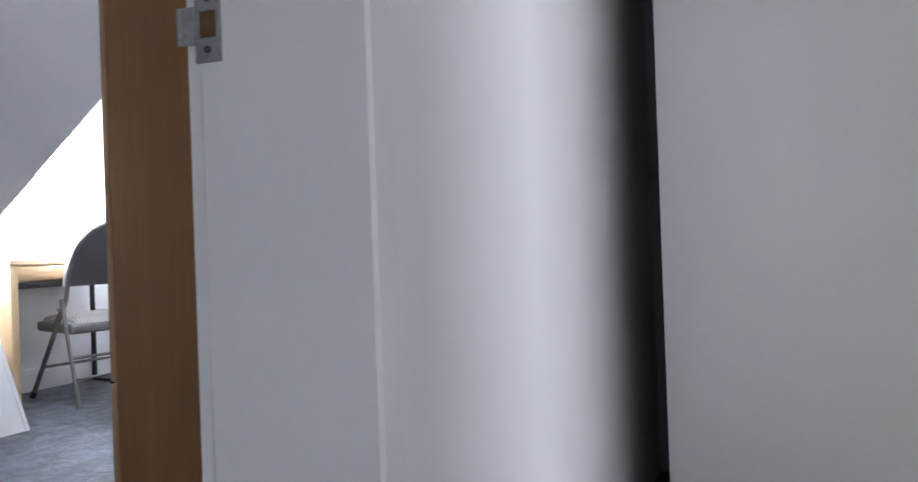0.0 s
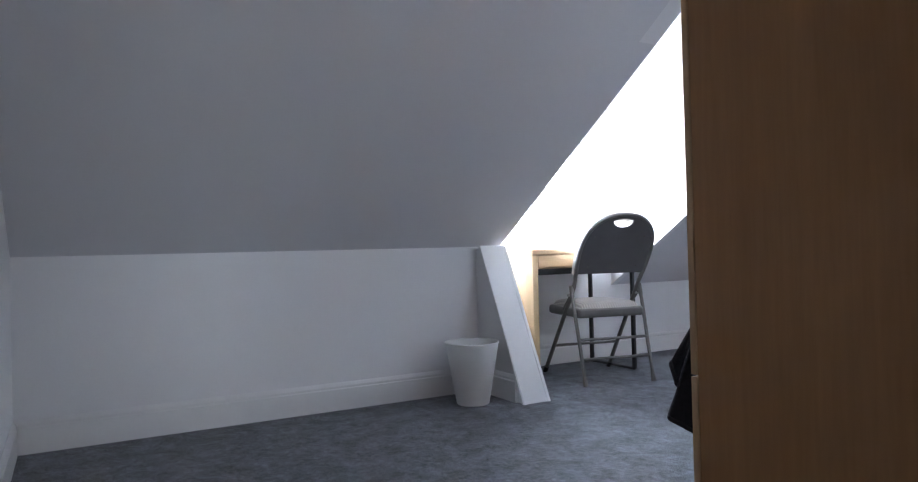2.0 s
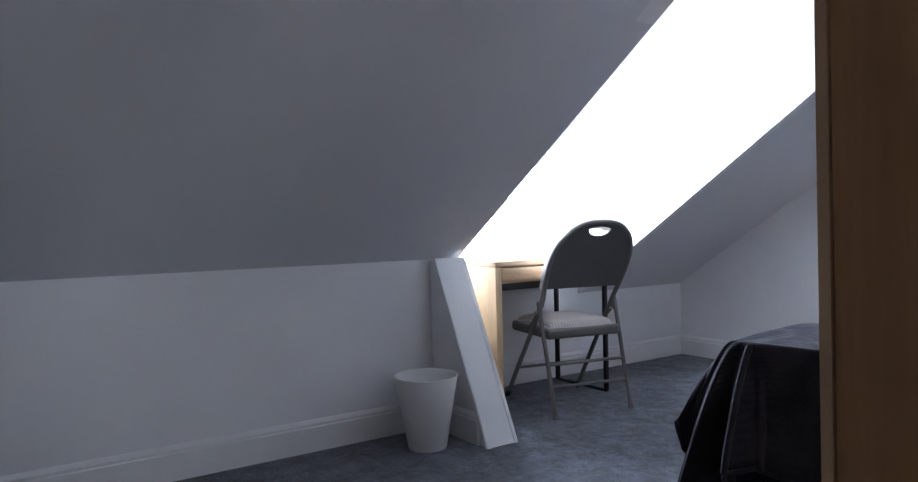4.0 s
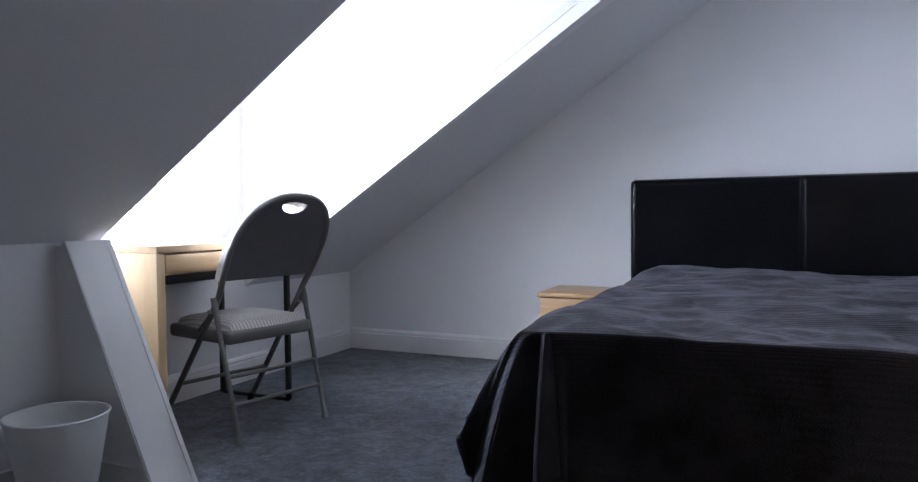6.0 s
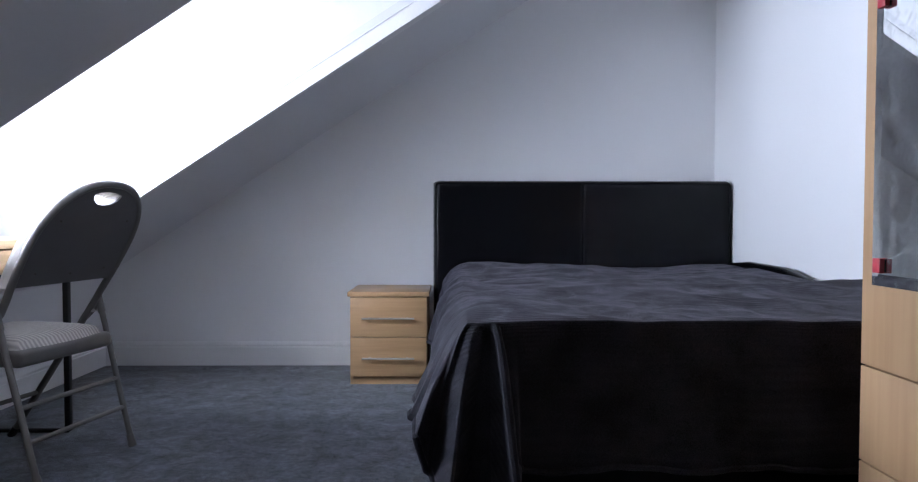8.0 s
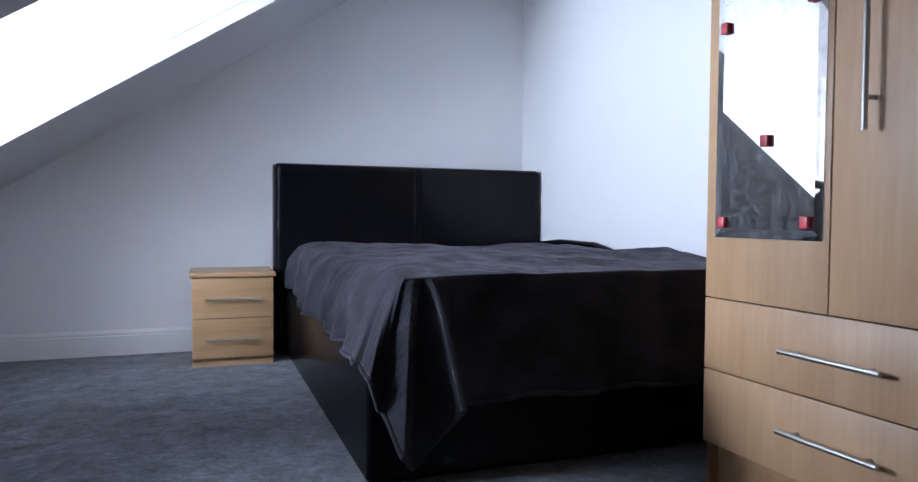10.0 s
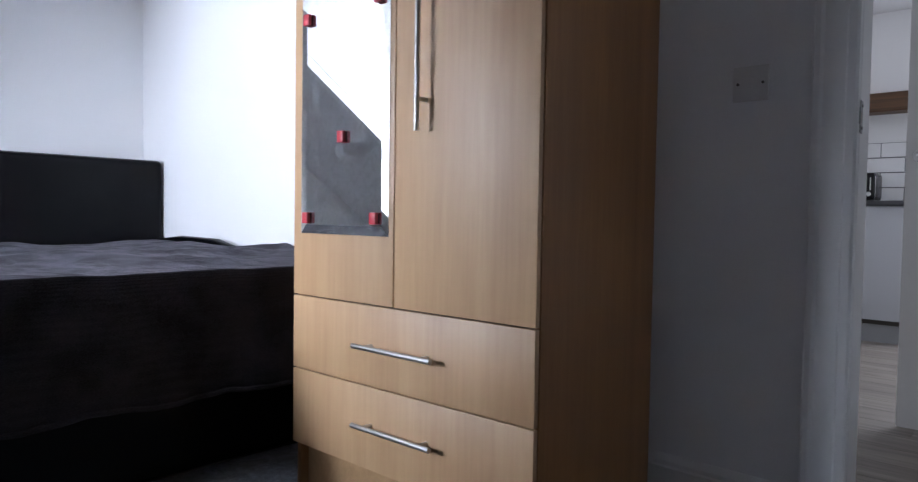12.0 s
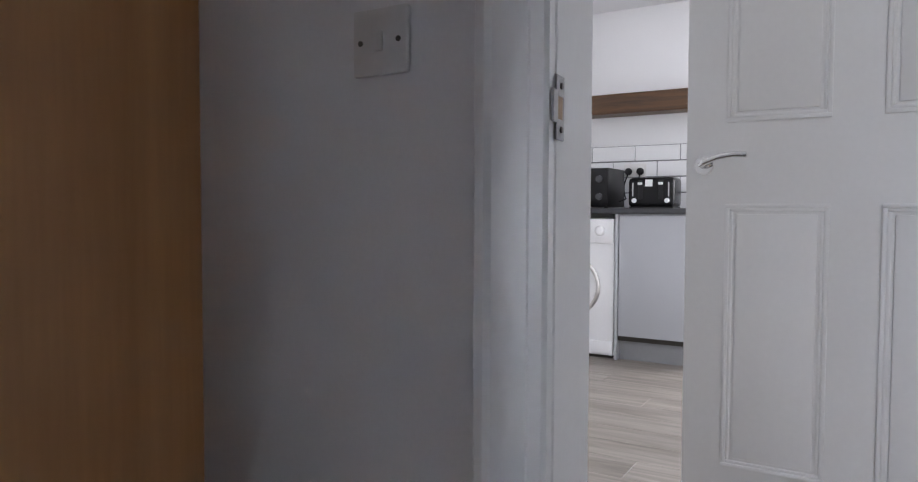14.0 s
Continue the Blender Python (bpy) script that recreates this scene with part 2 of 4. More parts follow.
def box(x0, x1, y0, y1, z0, z1, bevel=0.0, segs=2):
    return add_box(bmesh.new(), x0, x1, y0, y1, z0, z1, bevel, segs)


def boxes(*rows, bevel=0.0):
    bm = bmesh.new()
    for r in rows:
        add_box(bm, *r, bevel=bevel)
    return bm


def prism(outline, axis, a, b):
    """A flat outline of (u, v) pairs pushed along an axis from a to b."""
    bm = bmesh.new()

    def put(u, v, w):
        return {"x": (w, u, v), "y": (u, w, v), "z": (u, v, w)}[axis]

    lo = [bm.verts.new(put(u, v, a)) for u, v in outline]
    hi = [bm.verts.new(put(u, v, b)) for u, v in outline]
    bm.faces.new(lo)
    bm.faces.new(hi[::-1])
    n = len(outline)
    for i in range(n):
        bm.faces.new((lo[i], hi[i], hi[(i + 1) % n], lo[(i + 1) % n]))
    bmesh.ops.recalc_face_normals(bm, faces=bm.faces)
    return bm


def add_tube(bm, pts, r, segs=10, cap=True):
    pts = [Vector(p) for p in pts]
    rings = []
    side = None
    for i, p in enumerate(pts):
        d = (pts[min(i + 1, len(pts) - 1)] - pts[max(i - 1, 0)]).normalized()
        if side is None:
            side = d.orthogonal().normalized()
        side = (side - d * side.dot(d)).normalized()
        up = d.cross(side)
        rr = r[i] if isinstance(r, (list, tuple)) else r
        rings.append([bm.verts.new(p + rr * (math.cos(2 * math.pi * k / segs) * side + math.sin(2 * math.pi * k / segs) * up)) for k in range(segs)])
    for a, b in zip(rings, rings[1:]):
        for k in range(segs):
            bm.faces.new((a[k], a[(k + 1) % segs], b[(k + 1) % segs], b[k]))
    if cap:
        bm.faces.new(rings[0][::-1])
        bm.faces.new(rings[-1])
    return bm


def tube(pts, r, segs=10):
    return add_tube(bmesh.new(), pts, r, segs)


def lathe(profile, segs=40):
    """A closed turned shape from (radius, z) pairs."""
    bm = bmesh.new()
    rings = [[bm.verts.new((r * math.cos(2 * math.pi * k / segs), r * math.sin(2 * math.pi * k / segs), z)) for k in range(segs)] for r, z in profile]
    for a, b in zip(rings, rings[1:]):
        for k in range(segs):
            bm.faces.new((a[k], a[(k + 1) % segs], b[(k + 1) % segs], b[k]))
    bm.faces.new(rings[0][::-1])
    bm.faces.new(rings[-1])
    bmesh.ops.recalc_face_normals(bm, faces=bm.faces)
    return bm


def part(name, bm, mat, parent=None, label="", smooth=True):
    me = bpy.data.meshes.new(name)
    bm.to_mesh(me)
    bm.free()
    if smooth:
        me.polygons.foreach_set("use_smooth", [True] * len(me.polygons))
        me.set_sharp_from_angle(angle=radians(35))
    me.materials.append(mat)
    ob = new(name, me)
    if parent is not None:
        ob.parent = parent
    return tagged(ob, label) if label else ob


def thing(name, m, label, category, group=""):
    e = new(name)
    e.empty_display_size = 0.1
    e.matrix_world = m
    return tagged(e, label, category, group)


def structure(name, bm, mat, label, category="wall", smooth=False):
    return tagged(part(name, bm, mat, None, "", smooth), label, category, kind="structure")


# ---- the room's plan ----
KNEE, KNEE_TOP = -3.376, 0.872          # low wall of the near bay
EAVE = -3.865                           # low wall of the dormer and the far bay
PITCH = 0.649                           # rise of the sloping ceiling
NEAR, FAR = -2.44, -1.10                # the dormer's two cheeks
BACK = -5.03
CEIL = 2.5
DOOR_A, DOOR_B = -4.13, -4.965         # the bedroom doorway
HALL = 0.135
FRAME = 0.195                          # depth of the lining, proud of the hall wall


def slope_z(x):
    return 2.284 + PITCH * (x + 1.21)


TOP_X = -1.21 + (CEIL - 2.284) / PITCH

structure("floor", box(-4.0, 0.09, -5.2, 0.12, -0.12, 0.0), CARPET, "blue-grey cut-pile carpet over the whole bedroom floor", "floor")
structure("wall_north", box(-4.0, 0.0, 0.0, 0.12, 0.0, 2.7), WALL, "white painted wall behind the headboard", "wall")
structure("wall_east", boxes((0.0, HALL, DOOR_A + 0.04, 0.12, 0, 2.7), (0.0, HALL, -5.15, DOOR_B - 0.04, 0, 2.7), (0.0, HALL, DOOR_B - 0.04, DOOR_A + 0.04, 2.08, 2.7)), WALL,
          "white painted wall with the bedroom doorway", "wall")
structure("wall_south", box(-4.0, 0.0, -5.15, BACK, 0, 2.7), WALL, "white painted back wall of the bedroom", "wall")
structure("wall_west_low", box(KNEE - 0.10, KNEE, BACK, -2.60, 0, KNEE_TOP + 0.02), WALL, "low white knee wall under the sloping ceiling", "wall")
WIN = (-2.42, -1.33, 0.79, 1.86)
structure("wall_west", boxes((EAVE - 0.16, EAVE, -2.62, 0.1, 0, WIN[2]), (EAVE - 0.16, EAVE, -2.62, WIN[0], WIN[2], 2.7), (EAVE - 0.16, EAVE, WIN[1], FAR + 0.12, WIN[2], 2.7),
                             (EAVE - 0.16, EAVE, WIN[0], WIN[1], WIN[3], 2.7)), WALL, "white painted dormer wall around the window", "wall")
structure("ceiling", box(TOP_X - 0.02, HALL, -5.15, 0.12, CEIL, CEIL + 0.1), SLOPE, "white painted flat ceiling", "ceiling")
structure("ceiling_dormer", box(EAVE - 0.16, TOP_X - 0.022, NEAR - 0.1, FAR + 0.1, CEIL - 0.004, CEIL + 0.1), SLOPE, "white painted flat dormer ceiling", "ceiling")


def slope_slab(y0, y1, x0):
    t = 0.12
    return prism([(x0, slope_z(x0)), (TOP_X + 0.02, slope_z(TOP_X + 0.02)), (TOP_X + 0.02, slope_z(TOP_X + 0.02) + t), (x0, slope_z(x0) + t)], "y", y0, y1)


def splayed(bm):
    """The near cheek opens a little towards its top."""
    for v in bm.verts:
        if v.co.y > -2.7:
            v.co.y -= 0.04 * max(0.0, v.co.x - KNEE) / 2.5
    return bm


structure("ceiling_slope_1", splayed(slope_slab(-5.15, NEAR, KNEE - 0.1)), SLOPE, "white painted sloping ceiling over the low wall", "ceiling")
structure("ceiling_slope_2", slope_slab(FAR, 0.1, EAVE - 0.14), SLOPE, "white painted sloping ceiling beside the bed", "ceiling")


def cheek(y0, y1):
    return prism([(EAVE, slope_z(EAVE) + 0.01), (TOP_X, CEIL - 0.006), (EAVE, CEIL - 0.006)], "y", y0, y1)


structure("wall_cheek_1", splayed(cheek(NEAR - 0.1, NEAR - 0.004)), WALL, "white triangular cheek wall of the dormer", "wall")
structure("wall_cheek_2", cheek(FAR + 0.004, FAR + 0.1), WALL, "white triangular cheek wall of the dormer in full daylight", "wall")


def cheek_trim(z_off0, z_off1, proud):
    """Moulded edging that follows the foot of the far cheek."""
    a, b = EAVE + 0.02, TOP_X
    return prism([(a, slope_z(a) + z_off0), (b, slope_z(b) + z_off0), (b, slope_z(b) + z_off1), (a, slope_z(a) + z_off1)], "y", FAR - proud, FAR + 0.006)


trim = structure("trim_dormer", cheek_trim(0.003, 0.07, 0.012), GLOSS, "white painted moulding along the sloping dormer edge", "trim")
part("bead", cheek_trim(0.066, 0.074, 0.015), GLOSS, trim)
_a, _b = EAVE + 0.02, TOP_X
part("edge_bead", prism([(_a, slope_z(_a) - 0.014), (_b, slope_z(_b) - 0.014), (_b, slope_z(_b) + 0.002), (_a, slope_z(_a) + 0.002)], "y", FAR - 0.024, FAR + 0.012), GLOSS, trim)
part("edge_fillet", prism([(_a, slope_z(_a) - 0.008), (_b, slope_z(_b) - 0.008), (_b, slope_z(_b) - 0.0005), (_a, slope_z(_a) - 0.0005)], "y", FAR + 0.016, FAR + 0.034), GLOSS, trim)

# raking fin beside the bin, from the slope's foot to the floor
FIN_A, FIN_B = -2.632, -2.446
structure("wall_fin", prism([(EAVE, 0), (-2.905, 0), (KNEE + 0.05, KNEE_TOP - 0.005), (EAVE, KNEE_TOP - 0.005)], "y", FIN_A + 0.012, FIN_B - 0.002), WALL,
          "white raking boxed fin between low wall and dormer", "wall")
structure("trim_fin", prism([(-2.899, 0), (-2.885, 0), (KNEE + 0.068, KNEE_TOP + 0.012), (KNEE + 0.052, KNEE_TOP + 0.006)], "y", FIN_A, FIN_B), GLOSS,
          "white painted board facing the raking fin", "trim")

for _y in (FIN_A + 0.004, FIN_B - 0.022):
    structure("trim_fin_bead_1" if _y < FIN_A + 0.01 else "trim_fin_bead_2", prism([(-2.884, 0), (-2.879, 0), (KNEE + 0.074, KNEE_TOP + 0.004), (KNEE + 0.069, KNEE_TOP + 0.004)], "y", _y, _y + 0.018), GLOSS,
              "narrow white bead along the raking board", "trim")


def skirting(name, x0, x1, y0, y1, face, h=0.15):
    """A board with a stepped, moulded top; face is the side that shows."""
    t = 0.018
    prof = [(0, 0), (t, 0), (t, h - 0.035), (t - 0.005, h - 0.03), (t - 0.004, h - 0.018), (t - 0.010, h - 0.006), (t - 0.014, h), (0, h)]
    if face == "+x":
        bm = prism([(x0 + u, v) for u, v in prof], "y", y0, y1)
    elif face == "-x":
        bm = prism([(x0 - u, v) for u, v in prof], "y", y0, y1)
    elif face == "-y":
        bm = prism([(y0 - u, v) for u, v in prof], "x", x0, x1)
    else:
        bm = prism([(y0 + u, v) for u, v in prof], "x", x0, x1)
    return structure(name, bm, GLOSS, "white moulded skirting board", "baseboard")


skirting("baseboard_west_low", KNEE, 0, BACK + 0.02, FIN_A + 0.01, "+x")
skirting("baseboard_fin", KNEE + 0.02, -2.955, FIN_A + 0.012, 0, "-y")
skirting("baseboard_west", EAVE, 0, FIN_B, -0.02, "+x")
skirting("baseboard_north", EAVE, -0.02, 0.0, 0, "-y")
skirting("baseboard_east", 0, 0, -4.02, -0.02, "-x")
skirting("baseboard_south", KNEE + 0.02, -0.02, BACK, 0, "+y")


# ---- window ----
def build_window():
    w = thing("window_1", pose(EAVE - 0.08, 0, 0), "white framed dormer window full of bright daylight", "window")
    w["kind"] = "structure"
    y0, y1, z0, z1 = WIN
    mid = -1.73
    f = 0.055
    part("window_frame", boxes((-0.035, 0.035, y0, y0 + f, z0, z1), (-0.035, 0.035, y1 - f, y1, z0, z1), (-0.033, 0.033, y0 + f, y1 - f, z0, z0 + f),
                               (-0.033, 0.033, y0 + f, y1 - f, z1 - f, z1), (-0.031, 0.031, mid - 0.03, mid + 0.03, z0 + f, z1 - f)), GLOSS, w, smooth=False)
    for a, b in ((y0 + f, mid - 0.03), (mid + 0.03, y1 - f)):
        s = part("sash", boxes((-0.022, 0.022, a, a + 0.035, z0 + f, z1 - f), (-0.022, 0.022, b - 0.035, b, z0 + f, z1 - f), (-0.021, 0.021, a + 0.035, b - 0.035, z0 + f, z0 + f + 0.04),
                               (-0.021, 0.021, a + 0.035, b - 0.035, z1 - f - 0.04, z1 - f)), GLOSS, w, smooth=False)
        p = part("pane", box(-0.003, 0.003, a + 0.034, b - 0.034, z0 + f + 0.039, z1 - f - 0.039), GLASS, s, smooth=False)
        p.visible_shadow = False
    part("window_sill", box(0.03, 0.14, y0 - 0.03, y1 + 0.03, z0 - 0.03, z0 + 0.004, 0.006), GLOSS, w)
    part("handle", boxes((0.024, 0.034, mid - 0.055, mid - 0.035, 1.3, 1.38), (0.034, 0.05, mid - 0.05, mid - 0.04, 1.22, 1.35)), STEEL, w)


build_window()


# ---- bedroom doorway ----
def build_doorway():
    """Lining, stop and moulded architraves on the strike side and the far side."""
    words = "white painted lining of the bedroom doorway"
    structure("door_lining_1", prism([(0.0, DOOR_A - 0.025), (0.004, DOOR_A - 0.0265), (FRAME - 0.004, DOOR_A - 0.003), (FRAME, DOOR_A + 0.001), (FRAME, DOOR_A + 0.04), (0.0, DOOR_A + 0.04)], "z", 0.0, 2.08), GLOSS, words, "door frame")
    for k, row in enumerate(((0.0, FRAME, DOOR_B - 0.04, DOOR_B + 0.025, 0, 2.08), (0.0, FRAME, DOOR_B + 0.0255, DOOR_A - 0.0275, 2.05, 2.08))):
        structure(f"door_lining_{k + 2}", box(*row, 0.003), GLOSS, words, "door frame")
    prof = [(0, 0.0), (0.016, 0.0), (0.020, 0.006), (0.020, 0.024), (0.014, 0.030), (0.014, 0.080), (0.021, 0.088), (0.021, 0.100), (0.010, 0.107), (0, 0.107)]
    for k, (y, d) in enumerate(((DOOR_A - 0.025, 1), (DOOR_B + 0.025, -1))):
        structure(f"trim_architrave_{k + 1}", prism([(-u, y + d * v) for u, v in prof], "z", 0.0, 2.05), GLOSS, "white moulded door architrave", "trim")


build_doorway()


def build_keep():
    """Strike plate let into the lining, with its lip round the edge."""
    k = thing("strike_plate", pose(-0.006, DOOR_A - 0.0268, 1.10, 0, 0, 6.5), "dull steel strike plate screwed to the white door lining", "strike plate")
    part("plate", boxes((0.004, 0.036, -0.003, 0.0, -0.040, -0.014), (0.004, 0.036, -0.003, 0.0, 0.014, 0.040), (0.004, 0.010, -0.003, 0.0, -0.014, 0.014), (0.030, 0.036, -0.003, 0.0, -0.014, 0.014), bevel=0.001), KEEP_STEEL, k)
    part("lip", boxes((-0.014, 0.004, -0.004, -0.0005, -0.020, 0.020), (-0.017, -0.013, -0.0055, -0.001, -0.020, 0.020), bevel=0.001), KEEP_STEEL, k)
    part("latch_hole", box(0.010, 0.030, -0.0024, 0.001, -0.014, 0.014), BRASS, k, "dark brass-coloured latch hole")
    for z in (-0.027, 0.027):
        part("screw", tube([(0.02, -0.001, z), (0.02, -0.005, z)], 0.004, 12), SCREW, k)


build_keep()


def build_switch():
    s = thing("light_switch", pose(-0.001, -3.894, 1.209), "white square light switch plate on the wall", "light switch")
    part("plate", box(-0.009, 0.0, -0.047, 0.047, -0.047, 0.047, 0.003), SWITCH, s)
    part("rocker", box(-0.014, -0.008, -0.007, 0.007, -0.014, 0.014, 0.002), SWITCH, s)
    for y in (-0.033, 0.033):
        part("screw", tube([(-0.008, y, 0), (-0.0105, y, 0)], 0.004, 12), SCREW, s)


build_switch()


# ---- bed ----
BED_L, BED_R, BED_HEAD, BED_FOOT, BED_TOP = -1.72, -0.02, -0.335, -2.56, 0.661


def build_bed():
    b = thing("bed", pose(0, 0, 0), "king-size bed with a black leather base and headboard", "bed")
    part("base", box(BED_L + 0.01, BED_R, -2.50, BED_HEAD, 0.015, 0.415, 0.018, 3), LEATHER, b)
    part("plinth", box(BED_L + 0.05, BED_R - 0.03, -2.46, BED_HEAD - 0.02, 0.0, 0.02), DARK, b)
    part("mattress", box(BED_L + 0.115, BED_R, -2.53, BED_HEAD, 0.412, 0.612, 0.05, 4), LEATHER, b)
    part("side_roll", tube([(-0.07, -0.40, 0.655), (-0.065, -0.7, 0.672), (-0.06, -1.1, 0.668), (-0.06, -1.42, 0.63)], [0.02, 0.03, 0.03, 0.012], 14), LEATHER, b, "black padded edge along the wall side")
    # headboard: padded, rounded, wrapped over its top, with one welted seam
    bm = bmesh.new()
    x0, x1 = -1.772, -0.003
    nx, nz = 176, 30
    grid = {}
    for i in range(nx + 1):
        for j in range(nz + 1):
            u, v = i / nx, 1 - (1 - j / nz) ** 2.4
            x, z = x0 + u * (x1 - x0), 0.02 + v * 1.135
            edge = min(u, 1 - u) * (x1 - x0)
            top = (1 - v) * 1.135
            soft = 1 - math.exp(-edge / 0.011) if edge > 0 else 0
            softz = 1 - math.exp(-top / 0.010) if top > 0 else 0
            seam = math.exp(-(((x + 0.885) / 0.009) ** 2))
            y = -0.235 - 0.085 * math.sqrt(max(0, soft * softz)) + 0.012 * seam
            y += 0.004 * noise.noise((x * 3, z * 4, 0))
            if edge < 0.03:
                z -= 0.012 * (1 - edge / 0.03) * v
            grid[i, j] = bm.verts.new((x, y, z))
    for i in range(nx):
        for j in range(nz):
            bm.faces.new((grid[i, j], grid[i + 1, j], grid[i + 1, j + 1], grid[i, j + 1]))
    rim = [grid[i, 0] for i in range(nx + 1)] + [grid[nx, j] for j in range(1, nz + 1)] + [grid[i, nz] for i in range(nx - 1, -1, -1)] + [grid[0, j] for j in range(nz - 1, 0, -1)]
    back = [bm.verts.new((v.co.x, -0.205, v.co.z)) for v in rim]
    for k in range(len(rim)):
        bm.faces.new((rim[k], back[k], back[(k + 1) % len(rim)], rim[(k + 1) % len(rim)]))
    bm.faces.new(back)
    bmesh.ops.recalc_face_normals(bm, faces=bm.faces)
    h = part("headboard", bm, LEATHER, b, "black leather padded headboard with a centre seam")
    part("seam", tube([(-0.885, -0.312, 0.45), (-0.885, -0.314, 0.8), (-0.885, -0.312, 1.10), (-0.885, -0.285, 1.148)], 0.005, 8), LEATHER, h)


build_bed()


def fold(x, y):
    """Height of the wrinkles on top of the bed."""
    h = 0.020 * noise.noise((x * 1.6, y * 2.6, 1.3)) + 0.007 * noise.noise((x * 3.5 + y, y * 5.0 - x, 4.1)) + 0.004 * noise.noise((x * 9, y * 9, 2.2))
    h *= 1.7
    h += 0.016 * math.exp(-((y + 1.1 + 0.25 * x) / 0.10) ** 2) * (0.6 + 0.4 * math.sin(3 * x))
    h += 0.014 * math.exp(-((y + 1.7 - 0.12 * x) / 0.08) ** 2)
    return max(h, -0.03)


# How the blanket hangs, along its edge: distance past the corner (minus on the open side), then how far its hem lies from the edge in x and y, and the hem's height
HANG = [(-2.30, -0.095, 0.0, 0.470), (-1.75, -0.100, 0.0, 0.425), (-1.45, -0.093, 0.0, 0.372), (-1.15, -0.117, 0.0, 0.400), (-0.73, -0.100, 0.0, 0.392), (-0.35, -0.113, -0.02, 0.408),
        (-0.12, -0.130, -0.09, 0.415), (-0.04, -0.128, -0.145, 0.387), (0.010, -0.105, -0.105, 0.29), (0.028, -0.085, -0.205, 0.18), (0.046, -0.045, -0.085, 0.105),
        (0.058, 0.000, -0.090, 0.17), (0.071, 0.040, -0.210, 0.300), (0.077, 0.050, -0.075, 0.295), (0.13, 0.01, -0.035, 0.280), (1.64, 0.0, -0.030, 0.275)]


def hang_at(q):
    for p, r in zip(HANG, HANG[1:]):
        if q <= r[0]:
            t = min(1.0, max(0.0, (q - p[0]) / (r[0] - p[0])))
            t = t * t * (3 - 2 * t)
            return [p[k] + (r[k] - p[k]) * t for k in (1, 2, 3)]
    return list(HANG[-1][1:])


def build_blanket():
    """One sheet laid over the bed: it rolls over the edge, hangs down the open side and the foot, and falls in folds at the corner."""
    L, R, H, F = BED_L + 0.105, -0.035, BED_HEAD - 0.06, -2.575
    wide, long = R - L, H - F
    us = [0.13 * i / 44 for i in range(44)] + [0.13 + (wide - 0.13) * i / 120 for i in range(121)]
    vs = [(long - 0.2) * j / 170 for j in range(170)] + [long - 0.2 + 0.2 * j / 34 for j in range(35)]
    nu, nv, rows = len(us) - 1, len(vs) - 1, 34
    bm = bmesh.new()
    cloth = bm.loops.layers.uv.new("cloth")

    def top(u, v):
        edge = min(1.0, u / 0.05) * min(1.0, (long - v) / 0.05)
        return Vector((L + u, H - v, BED_TOP + fold(L + u, H - v) * (0.45 + 0.55 * edge) - 0.004 * (1 - edge) ** 2))

    def face(vs4, uvs):
        f = bm.faces.new(vs4)
        for lp, uv in zip(f.loops, uvs):
            lp[cloth].uv = uv

    g = {(i, j): bm.verts.new(top(u, v)) for i, u in enumerate(us) for j, v in enumerate(vs)}
    for i in range(nu):
        for j in range(nv):
            quad = ((i, j), (i, j + 1), (i + 1, j + 1), (i + 1, j))
            face([g[k] for k in quad], [(us[p], vs[q]) for p, q in quad])
    # the skirt hangs from the open side and, round the corner, from the foot
    rim = [(g[0, j], vs[j] - long, (0.0, vs[j])) for j in range(nv + 1)] + [(g[i, nv], us[i], (us[i], long)) for i in range(1, nu + 1)]
    cols = []
    for v0, q, uv in rim:
        dx, dy, hz = hang_at(q)
        a = v0.co
        wave = (0.017 * math.sin(13 * q + 0.6) + 0.011 * math.sin(29 * q) + 0.016 * noise.noise((q * 9, 0.3, 1.7))) * (1.0 if q < -0.1 else 0.25)
        hz += 0.006 * math.sin(17 * q + 1.0) + 0.006 * noise.noise((q * 12, 5.0, 0.0))
        k = 0.95 - 0.58 * min(1.0, abs(dy) / 0.09)
        c = a + Vector((dx * k, dy * k, -0.030))
        e = Vector((a.x + dx + (wave if q < 0 else 0), a.y + dy + (wave if q > 0.2 else 0), hz))
        col, uvs = [v0], [uv]
        drop = a.z - hz
        for r in range(1, rows + 1):
            t = (r / rows) ** 1.35
            p = a * (1 - t) ** 2 + c * 2 * t * (1 - t) + e * t * t
            p += Vector((0.004 * noise.noise((p.y * 9, p.z * 9, q * 3)), 0.004 * noise.noise((p.x * 9, p.z * 9, 7.1)), 0)) * t
            if q < -0.1:
                p.x += (0.020 * noise.noise((q * 5.5, t * 1.6, 3.3)) + 0.010 * noise.noise((q * 14 + t * 3, t * 4, 8.1))) * min(1.0, 3 * t) * min(1.0, (-0.1 - q) / 0.15)
            col.append(bm.verts.new(p))
            uvs.append((uv[0] - drop * t, uv[1]) if q < 0 else (uv[0], uv[1] + drop * t))
        cols.append((col, uvs, q))
    for (ca, ua, qa), (cb, ub, qb) in zip(cols, cols[1:]):
        for r in range(rows):
            face((ca[r], ca[r + 1], cb[r + 1], cb[r]), (ua[r], ua[r + 1], ub[r + 1], ub[r]))
    bmesh.ops.recalc_face_normals(bm, faces=bm.faces)
